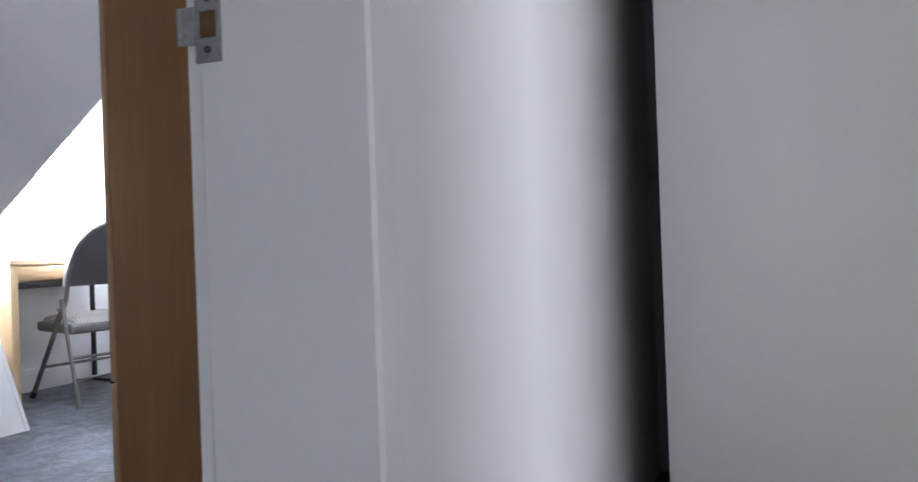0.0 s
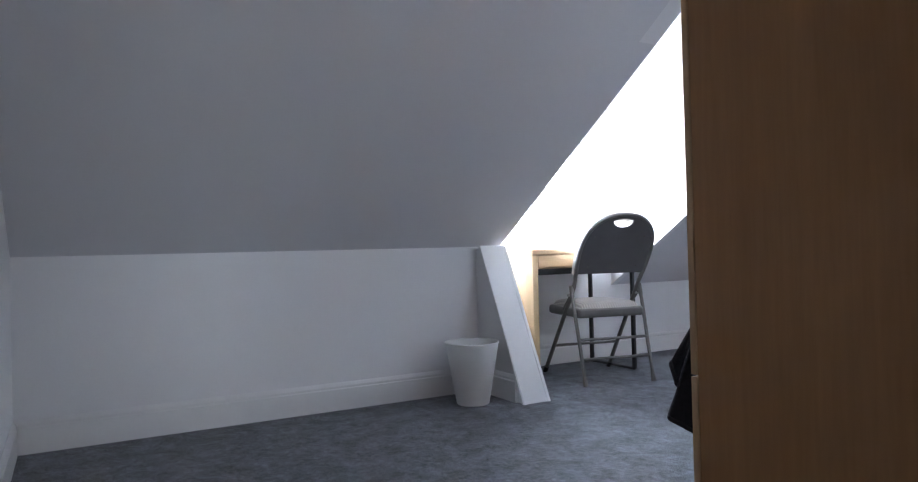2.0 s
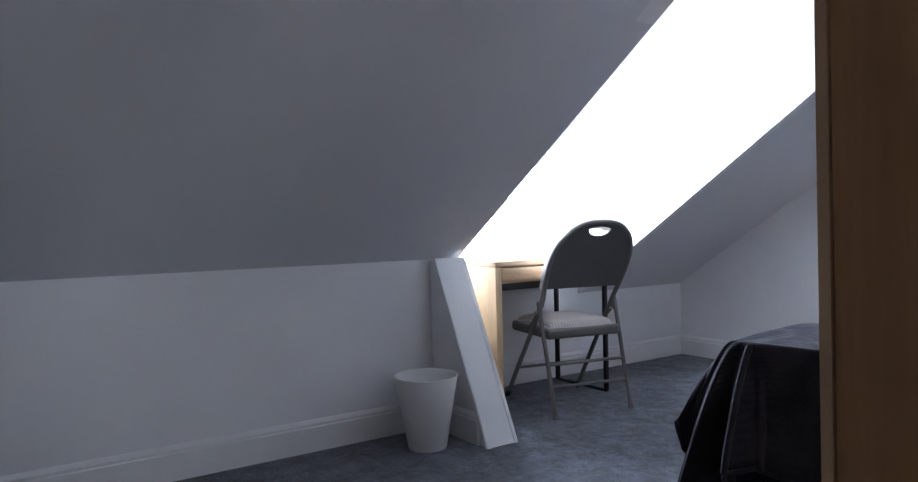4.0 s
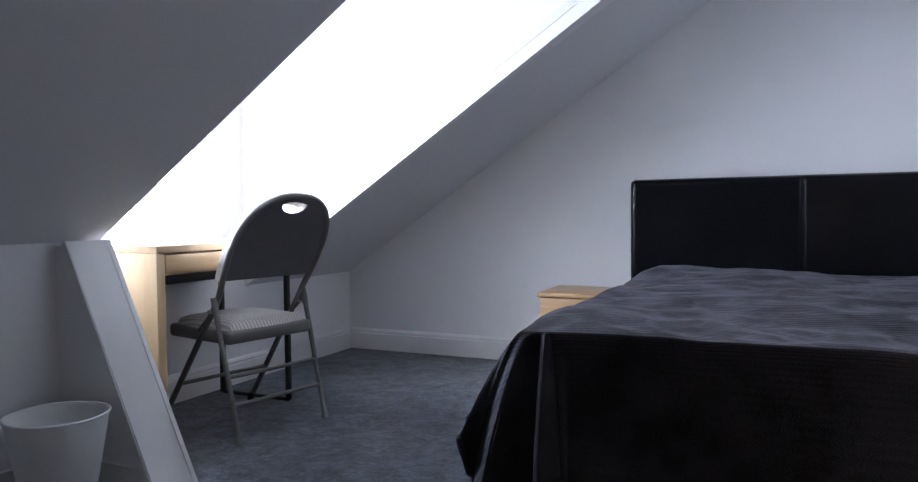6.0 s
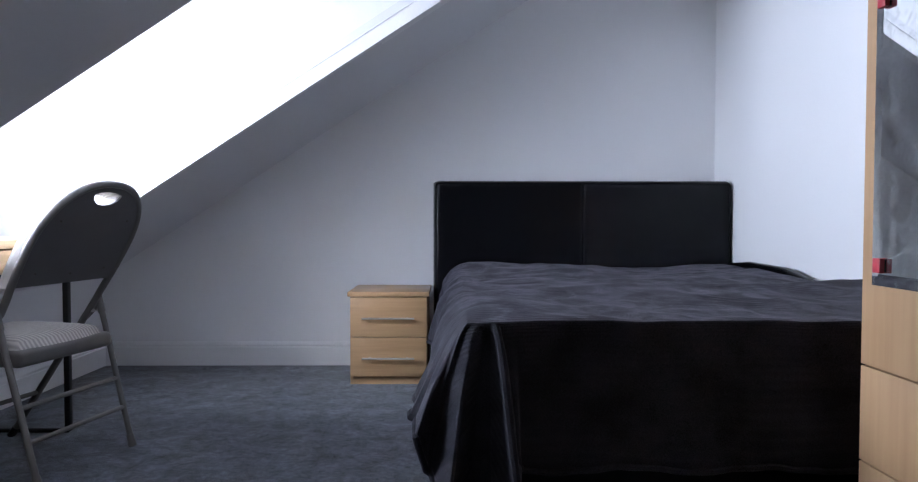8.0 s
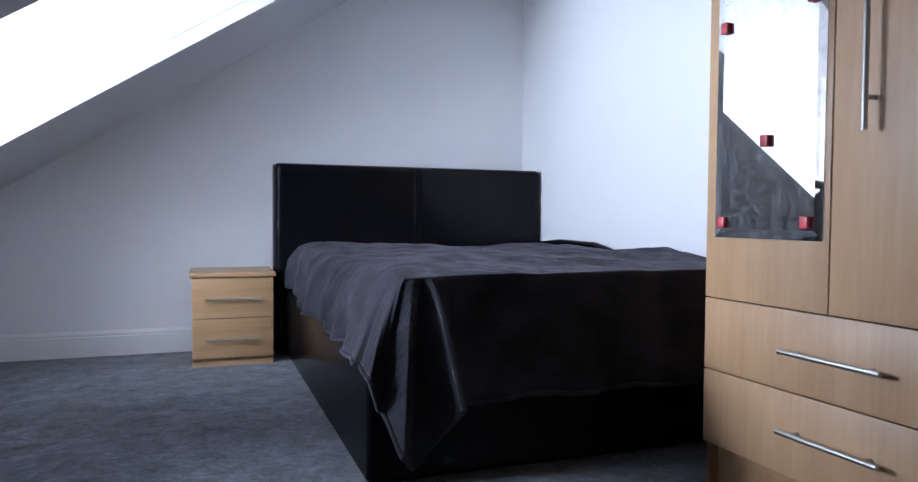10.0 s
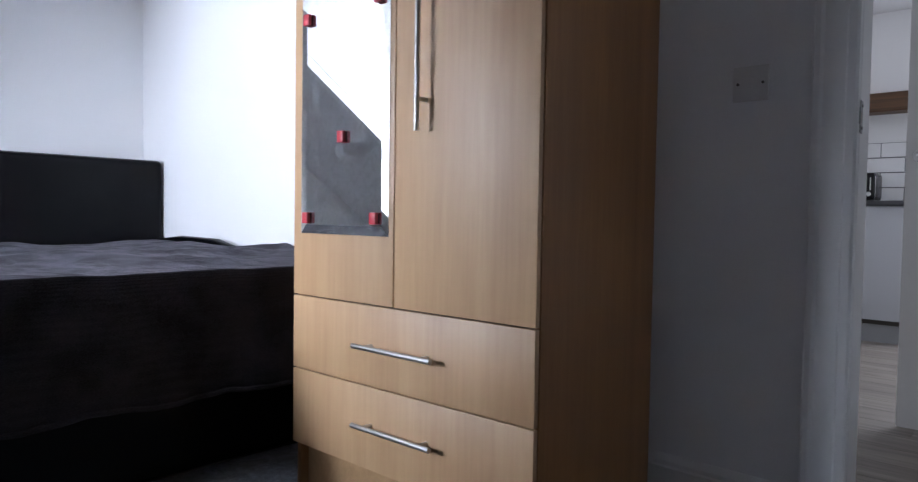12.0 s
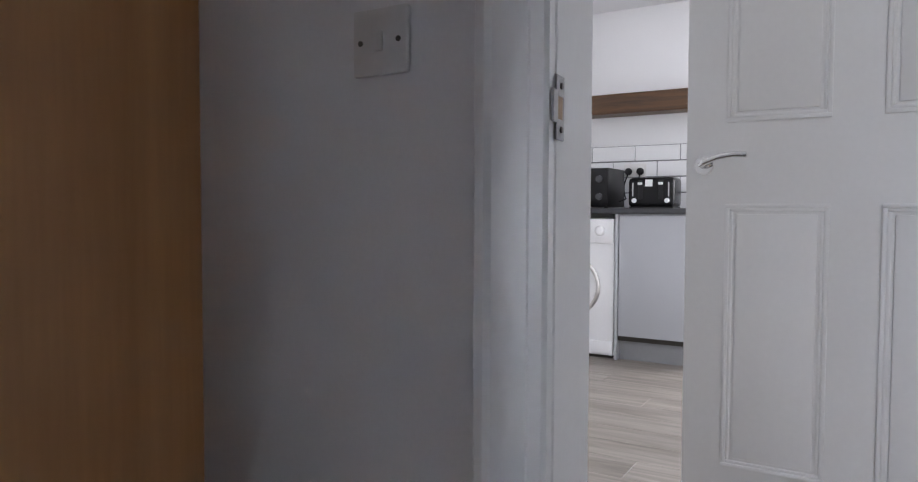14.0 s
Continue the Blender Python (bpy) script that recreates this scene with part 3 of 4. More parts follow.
    hem_line = [col[-1].co.copy() for col, _, q in cols]
    fold_col = min(cols, key=lambda it: abs(it[2] - 0.071))[0]
    fold_line = [v.co.copy() for v in fold_col[6:]]
    ob = part("blanket", bm, PLUSH)
    tagged(ob, "dark grey ribbed plush blanket draped over the bed", "blanket")
    so = ob.modifiers.new("thick", "SOLIDIFY")
    so.thickness, so.offset = 0.008, 0.0

    def ribbed(bm):
        lay = bm.loops.layers.uv.new("cloth")
        for f in bm.faces:
            for lp in f.loops:
                lp[lay].uv = (lp.vert.co.x, lp.vert.co.z - lp.vert.co.y)
        return bm

    part("hem", ribbed(tube(hem_line, 0.0095, 8)), PLUSH, ob)
    part("fold_edge", ribbed(tube(fold_line, 0.011, 8)), PLUSH, ob, "rolled stitched edge of the hanging fold")


build_blanket()


# ---- bedside cabinet ----
def bar_handle(name, a, b, off, parent, r=0.006):
    """A steel bar on two posts; off points out of the face."""
    a, b, off = Vector(a), Vector(b), Vector(off)
    h = part(name, tube([a + off, b + off], r, 12), STEEL, parent, "brushed steel bar handle")
    for t in (0.14, 0.86):
        p = a.lerp(b, t)
        part("post", tube([p, p + off], r * 0.85, 10), STEEL, h)
    return h


def build_bedside():
    c = thing("bedside_cabinet", pose(-2.015, -0.12, 0), "beech two-drawer bedside cabinet beside the bed", "cabinet")
    w = 0.215
    part("top", box(-w - 0.012, w + 0.012, -0.43, 0.0, 0.497, 0.522, 0.003), BEECH_H, c)
    part("body", boxes((-w, -w + 0.016, -0.40, 0, 0, 0.497), (w - 0.016, w, -0.40, 0, 0, 0.497), (-w + 0.016, w - 0.016, -0.01, 0, 0.03, 0.49)), BEECH, c, smooth=False)
    part("plinth", box(-w + 0.016, w - 0.016, -0.395, -0.38, 0.0, 0.045), BEECH_H, c)
    for z0, z1 in ((0.048, 0.266), (0.271, 0.492)):
        d = part("drawer_front", box(-w + 0.002, w - 0.002, -0.418, -0.401, z0, z1, 0.0015), BEECH_H, c)
        zc = z0 + 0.105
        bar_handle("handle", (-0.145, -0.418, zc), (0.145, -0.418, zc), (0, -0.028, 0), d, 0.0055)


build_bedside()


# ---- wardrobe ----
WD_TURN = pose(-0.722, -2.82, 0, 0, 0, 1.15) @ pose(0.722, 2.82, 0)   # it stands slightly askew


def build_wardrobe():
    X = -0.703
    wd = thing("wardrobe", WD_TURN, "beech two-door wardrobe with a mirror and two drawers", "wardrobe")
    y0, y1 = -3.715, -2.822
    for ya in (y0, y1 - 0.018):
        part("side_panel", box(X, -0.178, ya, ya + 0.018, 0, 1.86, 0.001), BEECH_SHADED, wd)
    part("top_panel", box(X, -0.178, y0 + 0.0185, y1 - 0.0185, 1.842, 1.86), BEECH_SHADED, wd)
    part("back_panel", box(-0.196, -0.178, y0 + 0.0185, y1 - 0.0185, 0.05, 1.841), BEECH_SHADED, wd)
    part("shelf", box(X + 0.021, -0.197, y0 + 0.0185, y1 - 0.0185, 0.588, 0.602), BEECH_SHADED, wd)
    # Near-black sheet that paints the shade behind the door and drawer gaps.
    part("inside", box(X + 0.01, X + 0.02, y0 + 0.018, y1 - 0.018, 0.16, 1.84), DARK, wd)
    part("plinth", box(X + 0.028, X + 0.044, y0 + 0.018, y1 - 0.018, 0, 0.15), BEECH_H, wd)
    split = -3.262
    f0, f1 = X - 0.019, X - 0.004
    dl = part("door", box(f0, f1, split + 0.002, y1 - 0.001, 0.602, 1.845, 0.0015), BEECH, wd, "beech door with a long bevelled mirror")
    dr = part("door", box(f0, f1, y0 + 0.001, split - 0.002, 0.602, 1.845, 0.0015), BEECH, wd)
    for z0, z1 in ((0.153, 0.378), (0.382, 0.598)):
        d = part("drawer_front", box(f0, f1, y0 + 0.001, y1 - 0.001, z0, z1, 0.0015), BEECH, wd)
        zc = 0.490 if z0 > 0.3 else 0.275
        bar_handle("handle", (f0, -3.138, zc), (f0, -3.43, zc), (-0.032, 0, 0), d, 0.007)
    bar_handle("handle", (f0, -3.374, 1.048), (f0, -3.374, 1.60), (-0.034, 0, 0), dr, 0.007)
    # bevelled mirror: flat middle and four sloping edges
    m0, m1, z0, z1, bw, th = -3.243, -2.862, 0.785, 1.80, 0.026, 0.0045
    bm = bmesh.new()
    out = [bm.verts.new((f0 - 0.001, y, z)) for y, z in ((m0, z0), (m1, z0), (m1, z1), (m0, z1))]
    low = [bm.verts.new((f0 - 0.0025, y, z)) for y, z in ((m0, z0), (m1, z0), (m1, z1), (m0, z1))]
    mid = [bm.verts.new((f0 - th, y, z)) for y, z in ((m0 + bw, z0 + bw), (m1 - bw, z0 + bw), (m1 - bw, z1 - bw), (m0 + bw, z1 - bw))]
    for k in range(4):
        bm.faces.new((out[k], out[(k + 1) % 4], low[(k + 1) % 4], low[k]))
        bm.faces.new((low[k], low[(k + 1) % 4], mid[(k + 1) % 4], mid[k]))
    bm.faces.new(mid)
    bm.faces.new(out[::-1])
    bmesh.ops.recalc_face_normals(bm, faces=bm.faces)
    part("mirror", bm, MIRROR, dl, "long rectangular mirror with a bevelled edge", smooth=False)


build_wardrobe()


def build_clips():
    """Small red corner blocks stuck on the mirror."""
    first = None
    for y, z in ((-2.899, 0.83), (-3.196, 0.832), (-3.058, 1.055), (-2.899, 1.399), (-3.206, 1.409)):
        m = WD_TURN @ pose(-0.7285, y, z)
        if first is None:
            first = thing("mirror_clip", m, "small red plastic transit block on the mirror", "clip", "red blocks on the mirror")
            part("block", box(-0.012, 0.0, -0.013, 0.013, -0.016, 0.016, 0.002), CLIP, first)
            part("pad", box(-0.001, 0.0005, -0.011, 0.011, -0.014, 0.014), DARK, first)
        else:
            copy_thing(first, m)


build_clips()


# ---- desk ----
def build_desk():
    d = thing("desk", pose(-3.244, -2.29, 0), "oak-veneer desk with a drawer and black metal legs", "desk")
    W, D = 0.915, 0.56
    part("desktop", box(-D, 0, 0, W, 0.822, 0.852, 0.002), OAK, d)
    part("side_panel", box(-D, -0.002, 0.0, 0.042, 0.0, 0.821, 0.002), OAK_V, d)
    part("carcass", boxes((-D, -0.03, 0.043, W, 0.7285, 0.736), (-D, -0.03, W - 0.016, W, 0.7365, 0.821), (-D, -D + 0.012, 0.043, W - 0.0165, 0.7365, 0.821)), OAK, d, smooth=False)
    part("drawer_front", box(-0.02, -0.003, 0.046, W - 0.30, 0.738, 0.815, 0.002), OAK, d)
    part("drawer_front", box(-0.02, -0.003, W - 0.296, W - 0.002, 0.738, 0.815, 0.002), OAK, d)
    # The front bar is deepened so its black also draws shade under the drawers.
    part("leg_frame", boxes((-D + 0.03, -0.05, W - 0.035, W - 0.012, 0.692, 0.714), (-D + 0.03, -D + 0.053, 0.05, W - 0.035, 0.692, 0.714), (-0.055, -0.035, 0.05, W - 0.035, 0.690, 0.728), bevel=0.002), BLACK_METAL, d)
    for x in (-0.075, -D + 0.04):
        part("leg", box(x - 0.012, x + 0.012, W - 0.036, W - 0.012, 0.012, 0.692, 0.002), BLACK_METAL, d)
    part("floor_rail", tube([(-0.075, W - 0.024, 0.02), (-0.075, W - 0.024, 0.012), (-D + 0.04, W - 0.024, 0.012), (-D + 0.04, W - 0.024, 0.03)], 0.010, 8), BLACK_METAL, d)


build_desk()


# ---- folding chair ----
FRONT = 0.265                          # how far the front feet reach


def build_chair():
    c = thing("folding_chair", pose(-3.337, -1.736, 0, 0, 0, 77.7), "grey steel folding chair with a striped padded seat", "chair")
    # the hoop: from one front foot up over the back and down to the other; +y faces the desk

    def plane_y(z):
        if z > 0.60:
            return -0.175 - (z - 0.60) * 0.594
        return FRONT - z * (FRONT + 0.175) / 0.60

    def half(z):
        if z <= 0.62:
            return 0.228 + (0.62 - z) * 0.03
        if z <= 0.82:
            t = (z - 0.62) / 0.20
            return 0.228 + 0.022 * math.sin(t * math.pi / 2)
        t = min(1.0, (z - 0.82) / 0.235)
        return 0.250 * (1 - t ** 2.3) ** (1 / 2.3)

    zs = [0.012, 0.15, 0.3, 0.45, 0.56, 0.60, 0.64, 0.70, 0.76, 0.82] + [0.82 + 0.235 * math.sin(k * math.pi / 2 / 14) for k in range(1, 15)]
    left = [(-half(z), plane_y(z), z) for z in zs]
    right = [(half(z), plane_y(z), z) for z in zs[-2::-1]]
    part("hoop_frame", tube(left + right, 0.0135, 12), CHAIR_METAL, c)

    def leg_y(z):
        return -0.175 - 0.154 * (0.606 - z) / 0.606

    for s in (-1, 1):
        leg = part("rear_leg", tube([(s * 0.247, leg_y(0.606), 0.606), (s * 0.247, leg_y(0.45), 0.45), (s * 0.242, leg_y(0.25), 0.25), (s * 0.240, leg_y(0.012), 0.012)], 0.0115, 12), CHAIR_METAL, c)
        part("collar", tube([(s * 0.247, leg_y(0.615), 0.615), (s * 0.247, leg_y(0.545), 0.545)], [0.0135, 0.0145], 12), CHAIR_METAL, leg)
        part("rubber_foot", tube([(s * 0.240, leg_y(0.05), 0.05), (s * 0.240, leg_y(0.0), 0.0)], [0.0135, 0.0165], 12), CHAIR_METAL, leg)
        part("rubber_foot", tube([(s * half(0.03), plane_y(0.04), 0.04), (s * half(0), plane_y(0.0), 0.002)], 0.016, 12), BLACK_MATT, c)
        part("hinge_link", tube([(s * 0.243, -0.185, 0.585), (s * 0.243, -0.13, 0.53), (s * 0.238, -0.04, 0.46)], 0.008, 8), CHAIR_METAL, c)
        part("rivet", tube([(s * 0.226, -0.155, 0.555), (s * 0.262, -0.155, 0.555)], 0.009, 10), STEEL, c)
    for z in (0.160, 0.278):
        part("rear_rail", tube([(-0.241, leg_y(z), z), (0.241, leg_y(z), z)], 0.009, 10), CHAIR_METAL, c)
    part("front_rail", tube([(-half(0.20), plane_y(0.20), 0.20), (half(0.20), plane_y(0.20), 0.20)], 0.009, 10), CHAIR_METAL, c)
    # back plate with the hand slot, and the pad on its other face
    z0, zt = 0.690, 1.050

    def outline(inset):
        pts = []
        zz = [z0] + [z0 + (zt - inset - z0) * math.sin(k * math.pi / 2 / 14) for k in range(1, 15)]
        for z in zz:
            pts.append((-max(0.0, half(min(z + inset * 0.6, 1.0549)) - inset), z))
        for z in zz[-2::-1]:
            pts.append((max(0.0, half(min(z + inset * 0.6, 1.0549)) - inset), z))
        return pts

    def plate(inset, depth, forward, slot):
        bm = bmesh.new()
        loops = [outline(inset)]
        if slot:
            hole = [(0.069 * math.cos(a), 1.016 - 0.038 * abs(math.sin(a)) ** 0.85) for a in [math.pi + k * math.pi / 14 for k in range(15)]]
            hole += [(0.046, 1.023), (0.0, 1.027), (-0.046, 1.023)]
            loops.append(hole)
        edges = []
        for lp in loops:
            vs = [bm.verts.new((x, plane_y(z) + forward, z)) for x, z in lp]
            edges += [bm.edges.new((vs[k], vs[(k + 1) % len(vs)])) for k in range(len(vs))]
        bmesh.ops.triangle_fill(bm, use_beauty=True, edges=edges)
        mid_z = 0.87
        faces = list(bm.faces)
        for share, shrink in ((0.55, 1.0), (0.30, 0.985), (0.15, 0.955)) if depth > 0.02 else ((1.0, 1.0),):
            r = bmesh.ops.extrude_face_region(bm, geom=faces)
            faces = [e for e in r["geom"] if isinstance(e, bmesh.types.BMFace)]
            for v in [e for e in r["geom"] if isinstance(e, bmesh.types.BMVert)]:
                z = mid_z + (v.co.z - mid_z) * shrink
                v.co = Vector((v.co.x * shrink, v.co.y - plane_y(v.co.z) + plane_y(z) + depth * share, z))
        bmesh.ops.recalc_face_normals(bm, faces=bm.faces)
        return bm

    part("back_plate", plate(0.006, 0.008, -0.006, True), CHAIR_BACK, c, "dark grey moulded back with a hand slot")
    part("back_pad", plate(-0.008, 0.055, 0.006, True), CHAIR_FABRIC, c, "grey striped fabric back pad")
    for x, z in ((-0.17, 0.735), (0.0, 0.725), (0.17, 0.735), (-0.17, 0.92), (0.17, 0.92)):
        part("rivet", tube([(x, plane_y(z) - 0.005, z), (x, plane_y(z) - 0.009, z)], 0.005, 10), SCREW, c)
    # seat
    part("seat_pan", box(-0.232, 0.232, -0.250, 0.215, 0.412, 0.472, 0.018, 4), CHAIR_METAL, c)
    bm = bmesh.new()
    n = 24
    g = {}
    for i in range(n + 1):
        for j in range(n + 1):
            u, v = i / n * 2 - 1, j / n * 2 - 1
            r = max(abs(u), abs(v))
            ln = math.hypot(u, v) or 1
            k = r / ln
            q = 0.72
            xx, yy = (u * q + u * k * (1 - q)), (v * q + v * k * (1 - q))
            h = 0.042 * max(0, 1 - r ** 5) ** 0.5
            g[i, j] = bm.verts.new((0.228 * xx, -0.016 + 0.230 * yy, 0.470 + h * 1.1))
    for i in range(n):
        for j in range(n):
            bm.faces.new((g[i, j], g[i + 1, j], g[i + 1, j + 1], g[i, j + 1]))
    part("seat_cushion", bm, CHAIR_FABRIC, c, "pale grey striped fabric seat pad")


build_chair()


# ---- waste bin ----
def build_bin():
    b = thing("waste_bin", pose(-3.085, -2.835, 0), "white tapered waste bin on the carpet", "bin")
    part("shell", lathe([(0.088, 0.0), (0.092, 0.006), (0.150, 0.340), (0.145, 0.340), (0.087, 0.012), (0.02, 0.01)], 48), BIN_WHITE, b)
    ring = [(0.150 * math.cos(2 * math.pi * k / 48), 0.150 * math.sin(2 * math.pi * k / 48), 0.342) for k in range(49)]
    part("rim", tube(ring, 0.0045, 8), BIN_WHITE, b)


build_bin()


# ---- hall and kitchen ----
structure("floor_base", box(0.092, 4.4, -6.5, -1.6, -0.14, -0.016), GROUT, "dark underlay below the laminate floor", "floor")
structure("floor_threshold", box(0.075, 0.105, DOOR_B, DOOR_A, -0.01, 0.004, 0.002), STEEL, "thin metal strip between carpet and laminate", "threshold")
# The opening is out of view, cut only to let the kitchen lamp in.
structure("wall_kitchen_east", boxes((4.25, 4.40, -6.5, -5.85, 0, 2.7), (4.25, 4.40, -4.15, -1.6, 0, 2.7), (4.25, 4.40, -5.85, -4.15, 0, 0.95), (4.25, 4.40, -5.85, -4.15, 2.15, 2.7)), WALL,
          "white painted kitchen wall with an opening made for the fill lamp", "wall")
structure("wall_kitchen_north", box(1.30, 4.25, -1.72, -1.6, 0, 2.7), WALL, "white painted kitchen side wall", "wall")
structure("wall_kitchen_south", box(HALL, 4.25, -6.5, -6.38, 0, 2.7), WALL, "white painted hall wall", "wall")
structure("wall_hall_north", boxes((1.06, 1.30, -2.75, -2.65, 0, 2.7), (HALL, 1.06, -2.75, -2.65, 2.06, 2.7)), WALL, "white painted end wall of the hall", "wall")
# Added pocket behind the ajar door; its dark colour paints the gap's shade.
structure("wall_gap_pocket", boxes((HALL, 1.3, -2.1, -2.0, 0, 2.7), (1.2, 1.3, -2.65, -2.1, 0, 2.7)), HALL_GAP_SHADE, "dark-coloured pocket added to paint the shade in the door gap", "wall")
# Out-of-view partition, run to y -3.66 to block light from the hall's end.
structure("wall_light_block", boxes((1.30, 1.42, -3.66, -1.6, 0, 2.7), (1.43, 1.55, -6.38, -5.6, 0, 2.7)), WALL, "unseen white partition added to keep kitchen light off the hall's end", "wall")
structure("ceiling_kitchen", box(HALL, 4.4, -6.5, -1.6, 2.45, 2.55), SLOPE, "white painted kitchen ceiling", "ceiling")


def build_ajar_door():
    """A flush door at the hall's end, standing a hand's breadth ajar."""
    d = thing("door_2", pose(0.262, -2.75, 0), "plain white flush door ajar at the hall's end", "door")
    d["kind"] = "structure"
    leaf = part("leaf", box(0.0, 0.79, 0.0, 0.042, 0.008, 2.04, 0.003), GLOSS, d)
    part("latch_plate", box(-0.0015, 0.001, 0.009, 0.033, 0.72, 0.80, 0.0005), KEEP_STEEL, leaf, "narrow steel latch plate on the door's edge")


build_ajar_door()


def build_panel_door():
    X = 1.385
    d = thing("door_1", pose(X, 0, 0), "white four-panel door standing open in the hall", "door")
    d["kind"] = "structure"
    y0, y1 = -4.765, -4.0
    part("leaf", box(0.0, 0.04, y0, y1, 0.008, 2.04, 0.002), GLOSS, d)
    for ya, yb in ((-4.39, -4.115), (-4.66, -4.515)):
        for za, zb in ((0.205, 0.995), (1.235, 1.92)):
            part("panel", box(-0.004, 0.001, ya + 0.03, yb - 0.03, za + 0.03, zb - 0.03, 0.003), GLOSS, d)
            bm = bmesh.new()
            for w0, w1, pr in ((0.0, 0.012, 0.0052), (0.012, 0.022, 0.003)):
                for r in ((ya + w0, yb - w0, za + w0, za + w1), (ya + w0, yb - w0, zb - w1, zb - w0), (ya + w0, ya + w1, za + w1, zb - w1), (yb - w1, yb - w0, za + w1, zb - w1)):
                    add_box(bm, -pr, 0.002, *r, bevel=0.002)
            part("moulding", bm, GLOSS, d)
    h = part("door_handle", tube([(0.0, -4.052, 1.11), (-0.008, -4.052, 1.11)], 0.027, 28), CHROME, d, "polished chrome lever handle on a round rose")
    part("lever", tube([(-0.006, -4.052, 1.11), (-0.04, -4.052, 1.112), (-0.052, -4.062, 1.118), (-0.054, -4.10, 1.132), (-0.053, -4.14, 1.138), (-0.050, -4.178, 1.136)], [0.011, 0.010, 0.010, 0.009, 0.0085, 0.008], 14), CHROME, h)


build_panel_door()


def build_units():
    X = 3.60
    u = thing("base_unit", pose(0, 0, 0), "grey handleless kitchen base unit", "kitchen unit")
    part("body", box(X + 0.02, 4.22, -3.70, -3.075, 0.16, 0.955), UNIT_GREY, u, smooth=False)
    part("door", box(X, X + 0.018, -3.698, -3.079, 0.160, 0.945, 0.002), UNIT_GREY, u)
    part("plinth", box(X + 0.045, X + 0.06, -3.70, -3.075, 0.0, 0.128), PLINTH, u, "darker grey kickboard")
    # Near-black strip painting the shadow line between door and kickboard.
    part("plinth_gap_shade", box(X + 0.012, X + 0.05, -3.70, -3.075, 0.1285, 0.1595), DARK, u)
    e = thing("end_panel", pose(0, 0, 0), "grey upright end panel between unit and appliance", "panel")
    part("board", box(X - 0.004, 4.22, -3.073, -3.053, 0.0, 0.955, 0.001), UNIT_GREY, e)
    wk = thing("worktop", pose(0, 0, 0), "dark grey laminate kitchen worktop", "worktop")
    part("slab", box(X - 0.02, 4.225, -3.72, -2.30, 0.957, 0.992, 0.004), WORKTOP, wk)
    a = thing("washing_machine", pose(0, 0, 0), "white front-loading washing machine under the worktop", "washing machine")
    part("body", box(X + 0.01, 4.18, -3.045, -2.455, 0.02, 0.925, 0.008), APPLIANCE, a)
    part("control_panel", box(X - 0.008, X + 0.011, -3.043, -2.457, 0.762, 0.923, 0.006), APPLIANCE, a)
    k = part("dial", lathe([(0.034, 0), (0.034, 0.012), (0.026, 0.022), (0.01, 0.024)], 28), APPLIANCE, a)
    k.matrix_local = pose(X - 0.008, -2.955, 0.845, 0, -90, 0)
    ring = [(X + 0.004, -2.75 + 0.19 * math.cos(2 * math.pi * i / 40), 0.47 + 0.19 * math.sin(2 * math.pi * i / 40)) for i in range(41)]
    part("door_ring", tube(ring, 0.014, 10), STEEL, a)
    part("kick_panel", box(X - 0.004, X + 0.011, -3.043, -2.457, 0.035, 0.115, 0.003), APPLIANCE, a)
    # Full-width near-black block that paints the shade below the machine.
    part("foot", box(X + 0.03, 4.1, -3.03, -2.47, 0.0, 0.03), DARK, a)


build_units()


def build_toaster():
    t = thing("toaster", pose(3.86, -3.23, 0.992), "black four-slice toaster with two white dials", "toaster")
    part("body", box(-0.085, 0.13, -0.152, 0.152, 0.008, 0.205, 0.028, 4), BLACK_GLOSS, t)
    part("base", box(-0.075, 0.12, -0.145, 0.145, 0.0, 0.012), BLACK_MATT, t)
    for s in (-1, 1):
        sl = part("lever_slot", box(-0.089, -0.083, s * 0.068 - 0.016, s * 0.068 + 0.016, 0.06, 0.185, 0.003), BLACK_MATT, t)
        part("lever", box(-0.108, -0.085, s * 0.068 - 0.014, s * 0.068 + 0.014, 0.155, 0.172, 0.004), APPLIANCE, sl)
        dl = part("dial", lathe([(0.016, 0), (0.015, 0.012), (0.006, 0.013)], 20), APPLIANCE, t)
        dl.matrix_local = pose(-0.085, s * 0.108, 0.052, 0, -90, 0)
        for x in (0.0, 0.06):
            part("slot", box(x - 0.012, x + 0.012, s * 0.072 - 0.06, s * 0.072 + 0.06, 0.2, 0.2065), DARK, t)
    part("sticker", box(-0.0865, -0.0845, -0.012, 0.036, 0.145, 0.19), APPLIANCE, t, "small white sticker")
    for y in (-0.118, 0.118):
        part("button_row", box(-0.0865, -0.0845, y - 0.003, y + 0.003, 0.08, 0.17), STEEL, t)


build_toaster()


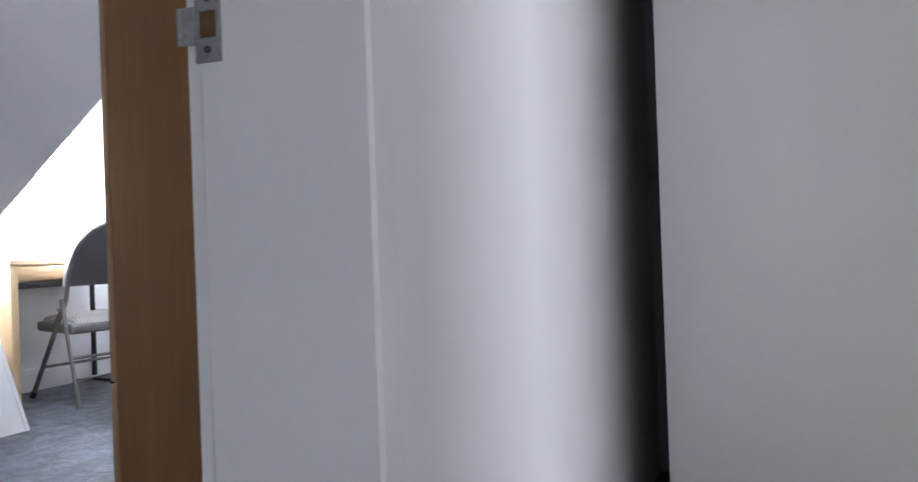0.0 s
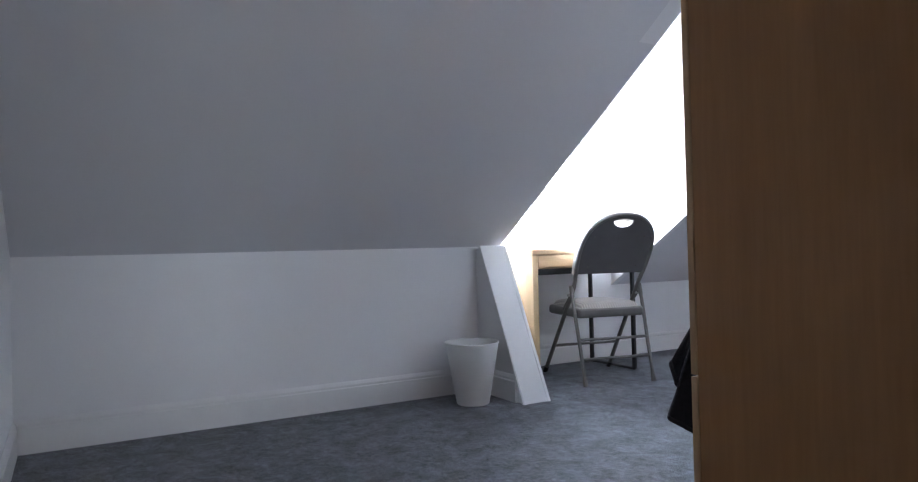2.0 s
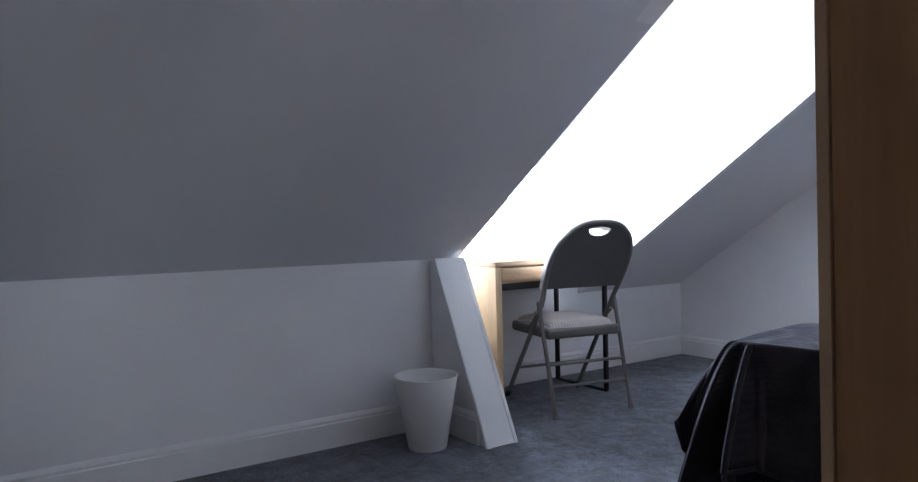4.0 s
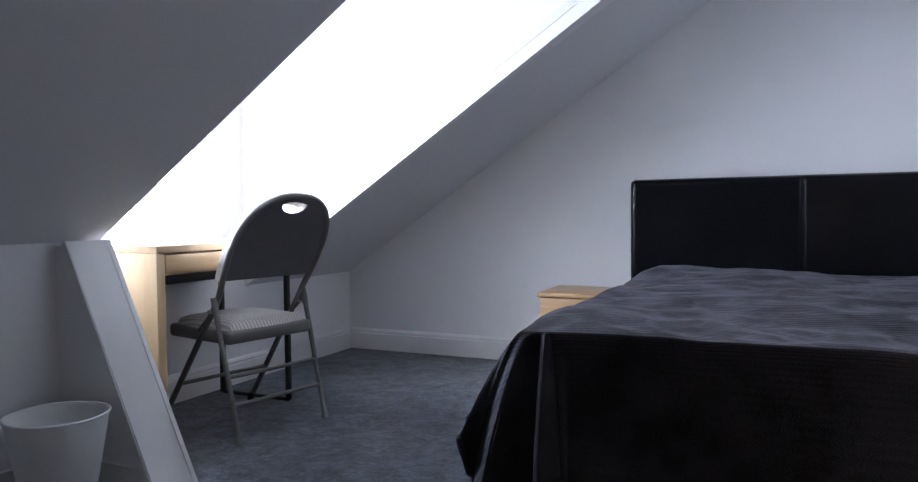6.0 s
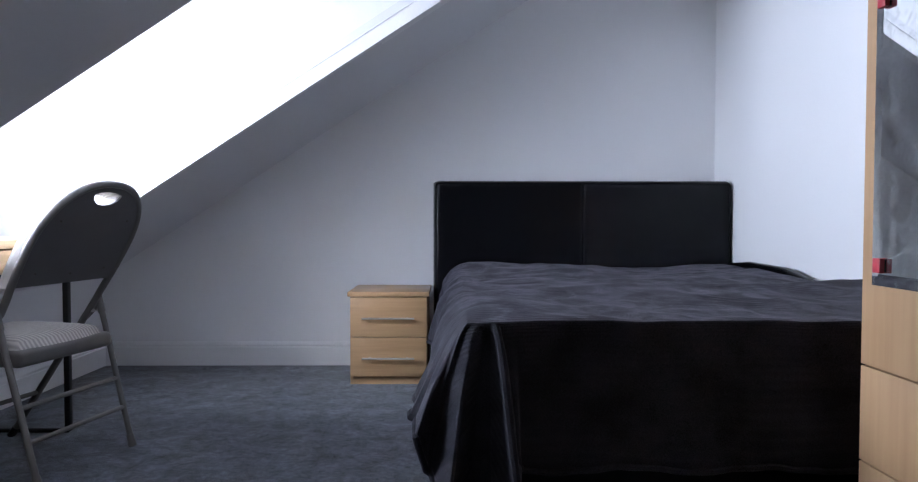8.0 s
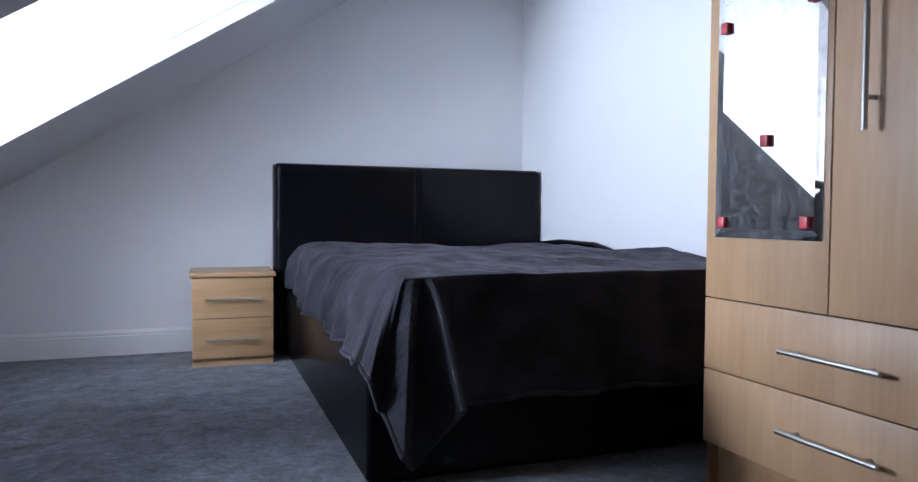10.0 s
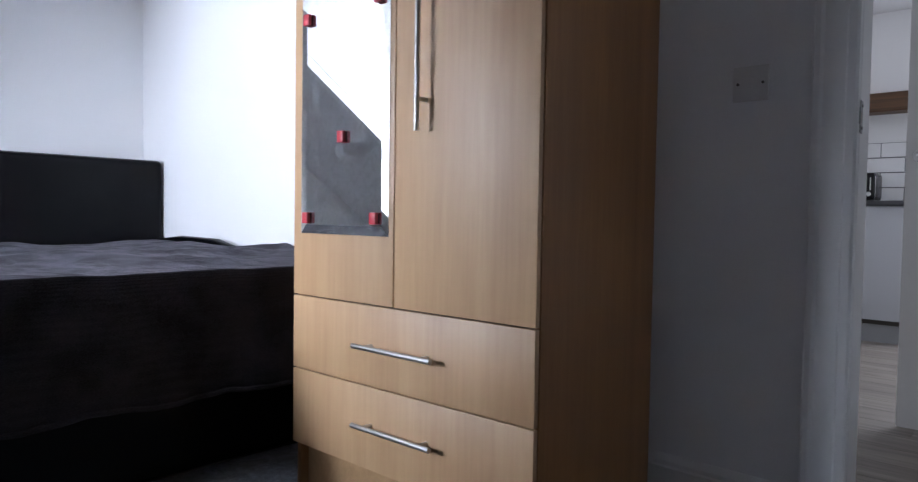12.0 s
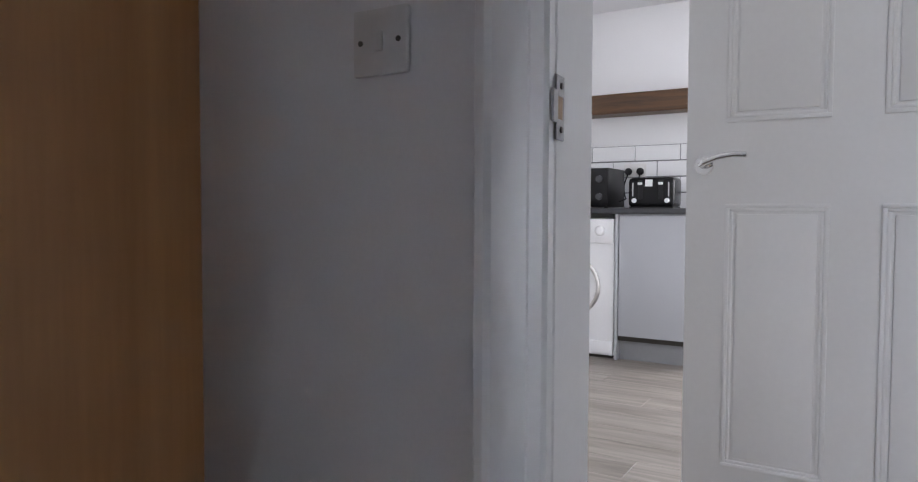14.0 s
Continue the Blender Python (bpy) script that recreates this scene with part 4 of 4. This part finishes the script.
def build_microwave():
    m = thing("microwave", pose(3.86, -2.73, 0.992), "black microwave oven on the worktop", "microwave")
    part("body", box(-0.10, 0.25, -0.22, 0.22, 0.01, 0.275, 0.006), BLACK_MATT, m)
    part("door", box(-0.118, -0.101, -0.10, 0.218, 0.015, 0.27, 0.004), BLACK_GLOSS, m)
    pn = part("control_panel", box(-0.118, -0.101, -0.218, -0.104, 0.015, 0.27, 0.004), BLACK_GLOSS, m)
    for z in (0.08, 0.2):
        k = part("dial", lathe([(0.024, 0), (0.022, 0.016), (0.008, 0.017)], 24), DIAL_GREY, pn)
        k.matrix_local = pose(-0.118, -0.16, z, 0, -90, 0)
    for y in (-0.19, 0.19):
        part("foot", tube([(-0.06, y, 0.012), (-0.06, y, 0.0)], 0.012, 10), BLACK_MATT, m)


build_microwave()


def build_socket():
    s = thing("wall_socket", pose(4.226, -2.99, 1.27), "white double wall socket above the worktop", "socket")
    part("plate", box(-0.010, 0.0, -0.082, 0.078, -0.047, 0.047, 0.003), SWITCH, s)
    for y in (-0.02, 0.02):
        part("rocker", box(-0.014, -0.009, y - 0.006, y + 0.006, 0.02, 0.036, 0.001), SWITCH, s)
    for y, name, pts in ((-0.043, "plug", [(4.19, -3.033, 1.24), (4.18, -3.03, 1.15), (4.12, -3.00, 1.05), (4.10, -3.01, 1.0), (4.05, -3.10, 0.998)]),
                         (0.043, "plug", [(4.19, -2.947, 1.24), (4.15, -2.93, 1.16), (4.08, -2.96, 1.08), (4.0, -3.0, 1.06), (3.98, -2.95, 1.04)])):
        p = thing("plug", pose(4.214, -2.99 + y, 1.262), "black mains plug with its cable", "plug", "plugs in the kitchen socket")
        part("body", lathe([(0.026, 0), (0.026, 0.02), (0.018, 0.034), (0.01, 0.036)], 20), BLACK_MATT, p).matrix_local = pose(0, 0, 0, 0, -90, 0)
        rel = [Vector(q) - Vector((4.214, -2.99 + y, 1.262)) for q in pts]
        fine = []
        for a, b in zip(rel, rel[1:]):
            fine += [a.lerp(b, t / 5) for t in range(5)]
        fine.append(rel[-1])
        for _ in range(3):
            fine = [fine[0]] + [(fine[i - 1] + fine[i] * 2 + fine[i + 1]) / 4 for i in range(1, len(fine) - 1)] + [fine[-1]]
        part("cable", tube(fine, 0.005, 6), BLACK_MATT, p)


build_socket()

structure("beam", box(4.05, 4.249, -3.9, -1.72, 1.668, 1.81, 0.012), BEAM, "dark stained timber beam along the kitchen wall", "beam")


# ---- tiles and planks ----
def build_tiles():
    b = structure("wall_tiling", box(4.236, 4.2495, -3.95, -1.73, 0.992, 1.452), GROUT, "white brick-pattern wall tiles with dark grout", "tiling")
    tw, th = 0.325, 0.1125
    me = None
    for r in range(4):
        for k in range(7):
            y = -3.80 + k * tw + (0.5 * tw if r % 2 else 0)
            if me is None:
                bm = box(-0.012, 0.002, 0.003, tw - 0.003, 0.003, th - 0.003, 0.002, 1)
                ob = part("tile", bm, TILE, b, smooth=False)
                me = ob.data
            else:
                ob = new("tile", me)
                ob.parent = b
            ob.location = (4.235, y, 0.994 + r * 0.1145)


build_tiles()


def build_planks():
    f = structure("floor_laminate", box(0.105, 4.24, -6.37, -1.73, -0.0155, -0.0125), GROUT, "grey wood-effect laminate floor of hall and kitchen", "floor")
    w, ln = 0.193, 1.28
    made = {}
    x, r = 0.106, 0
    while x < 4.235:
        wide = round(min(w, 4.24 - x), 3)
        y = -6.37
        first = ln - (r * 0.47) % ln
        while y < -1.74:
            long = round(min(first if y == -6.37 else ln, -1.735 - y), 3)
            if (wide, long) not in made:
                bm = box(0.0006, wide - 0.0006, 0.0006, long - 0.0006, -0.012, 0.0, 0.001, 1)
                ob = part("plank", bm, PLANK, f, smooth=False)
                made[wide, long] = ob.data
            else:
                ob = new("plank", made[wide, long])
                ob.parent = f
            ob.location = (x, y, -0.0005)
            y += long
        x += w
        r += 1


build_planks()
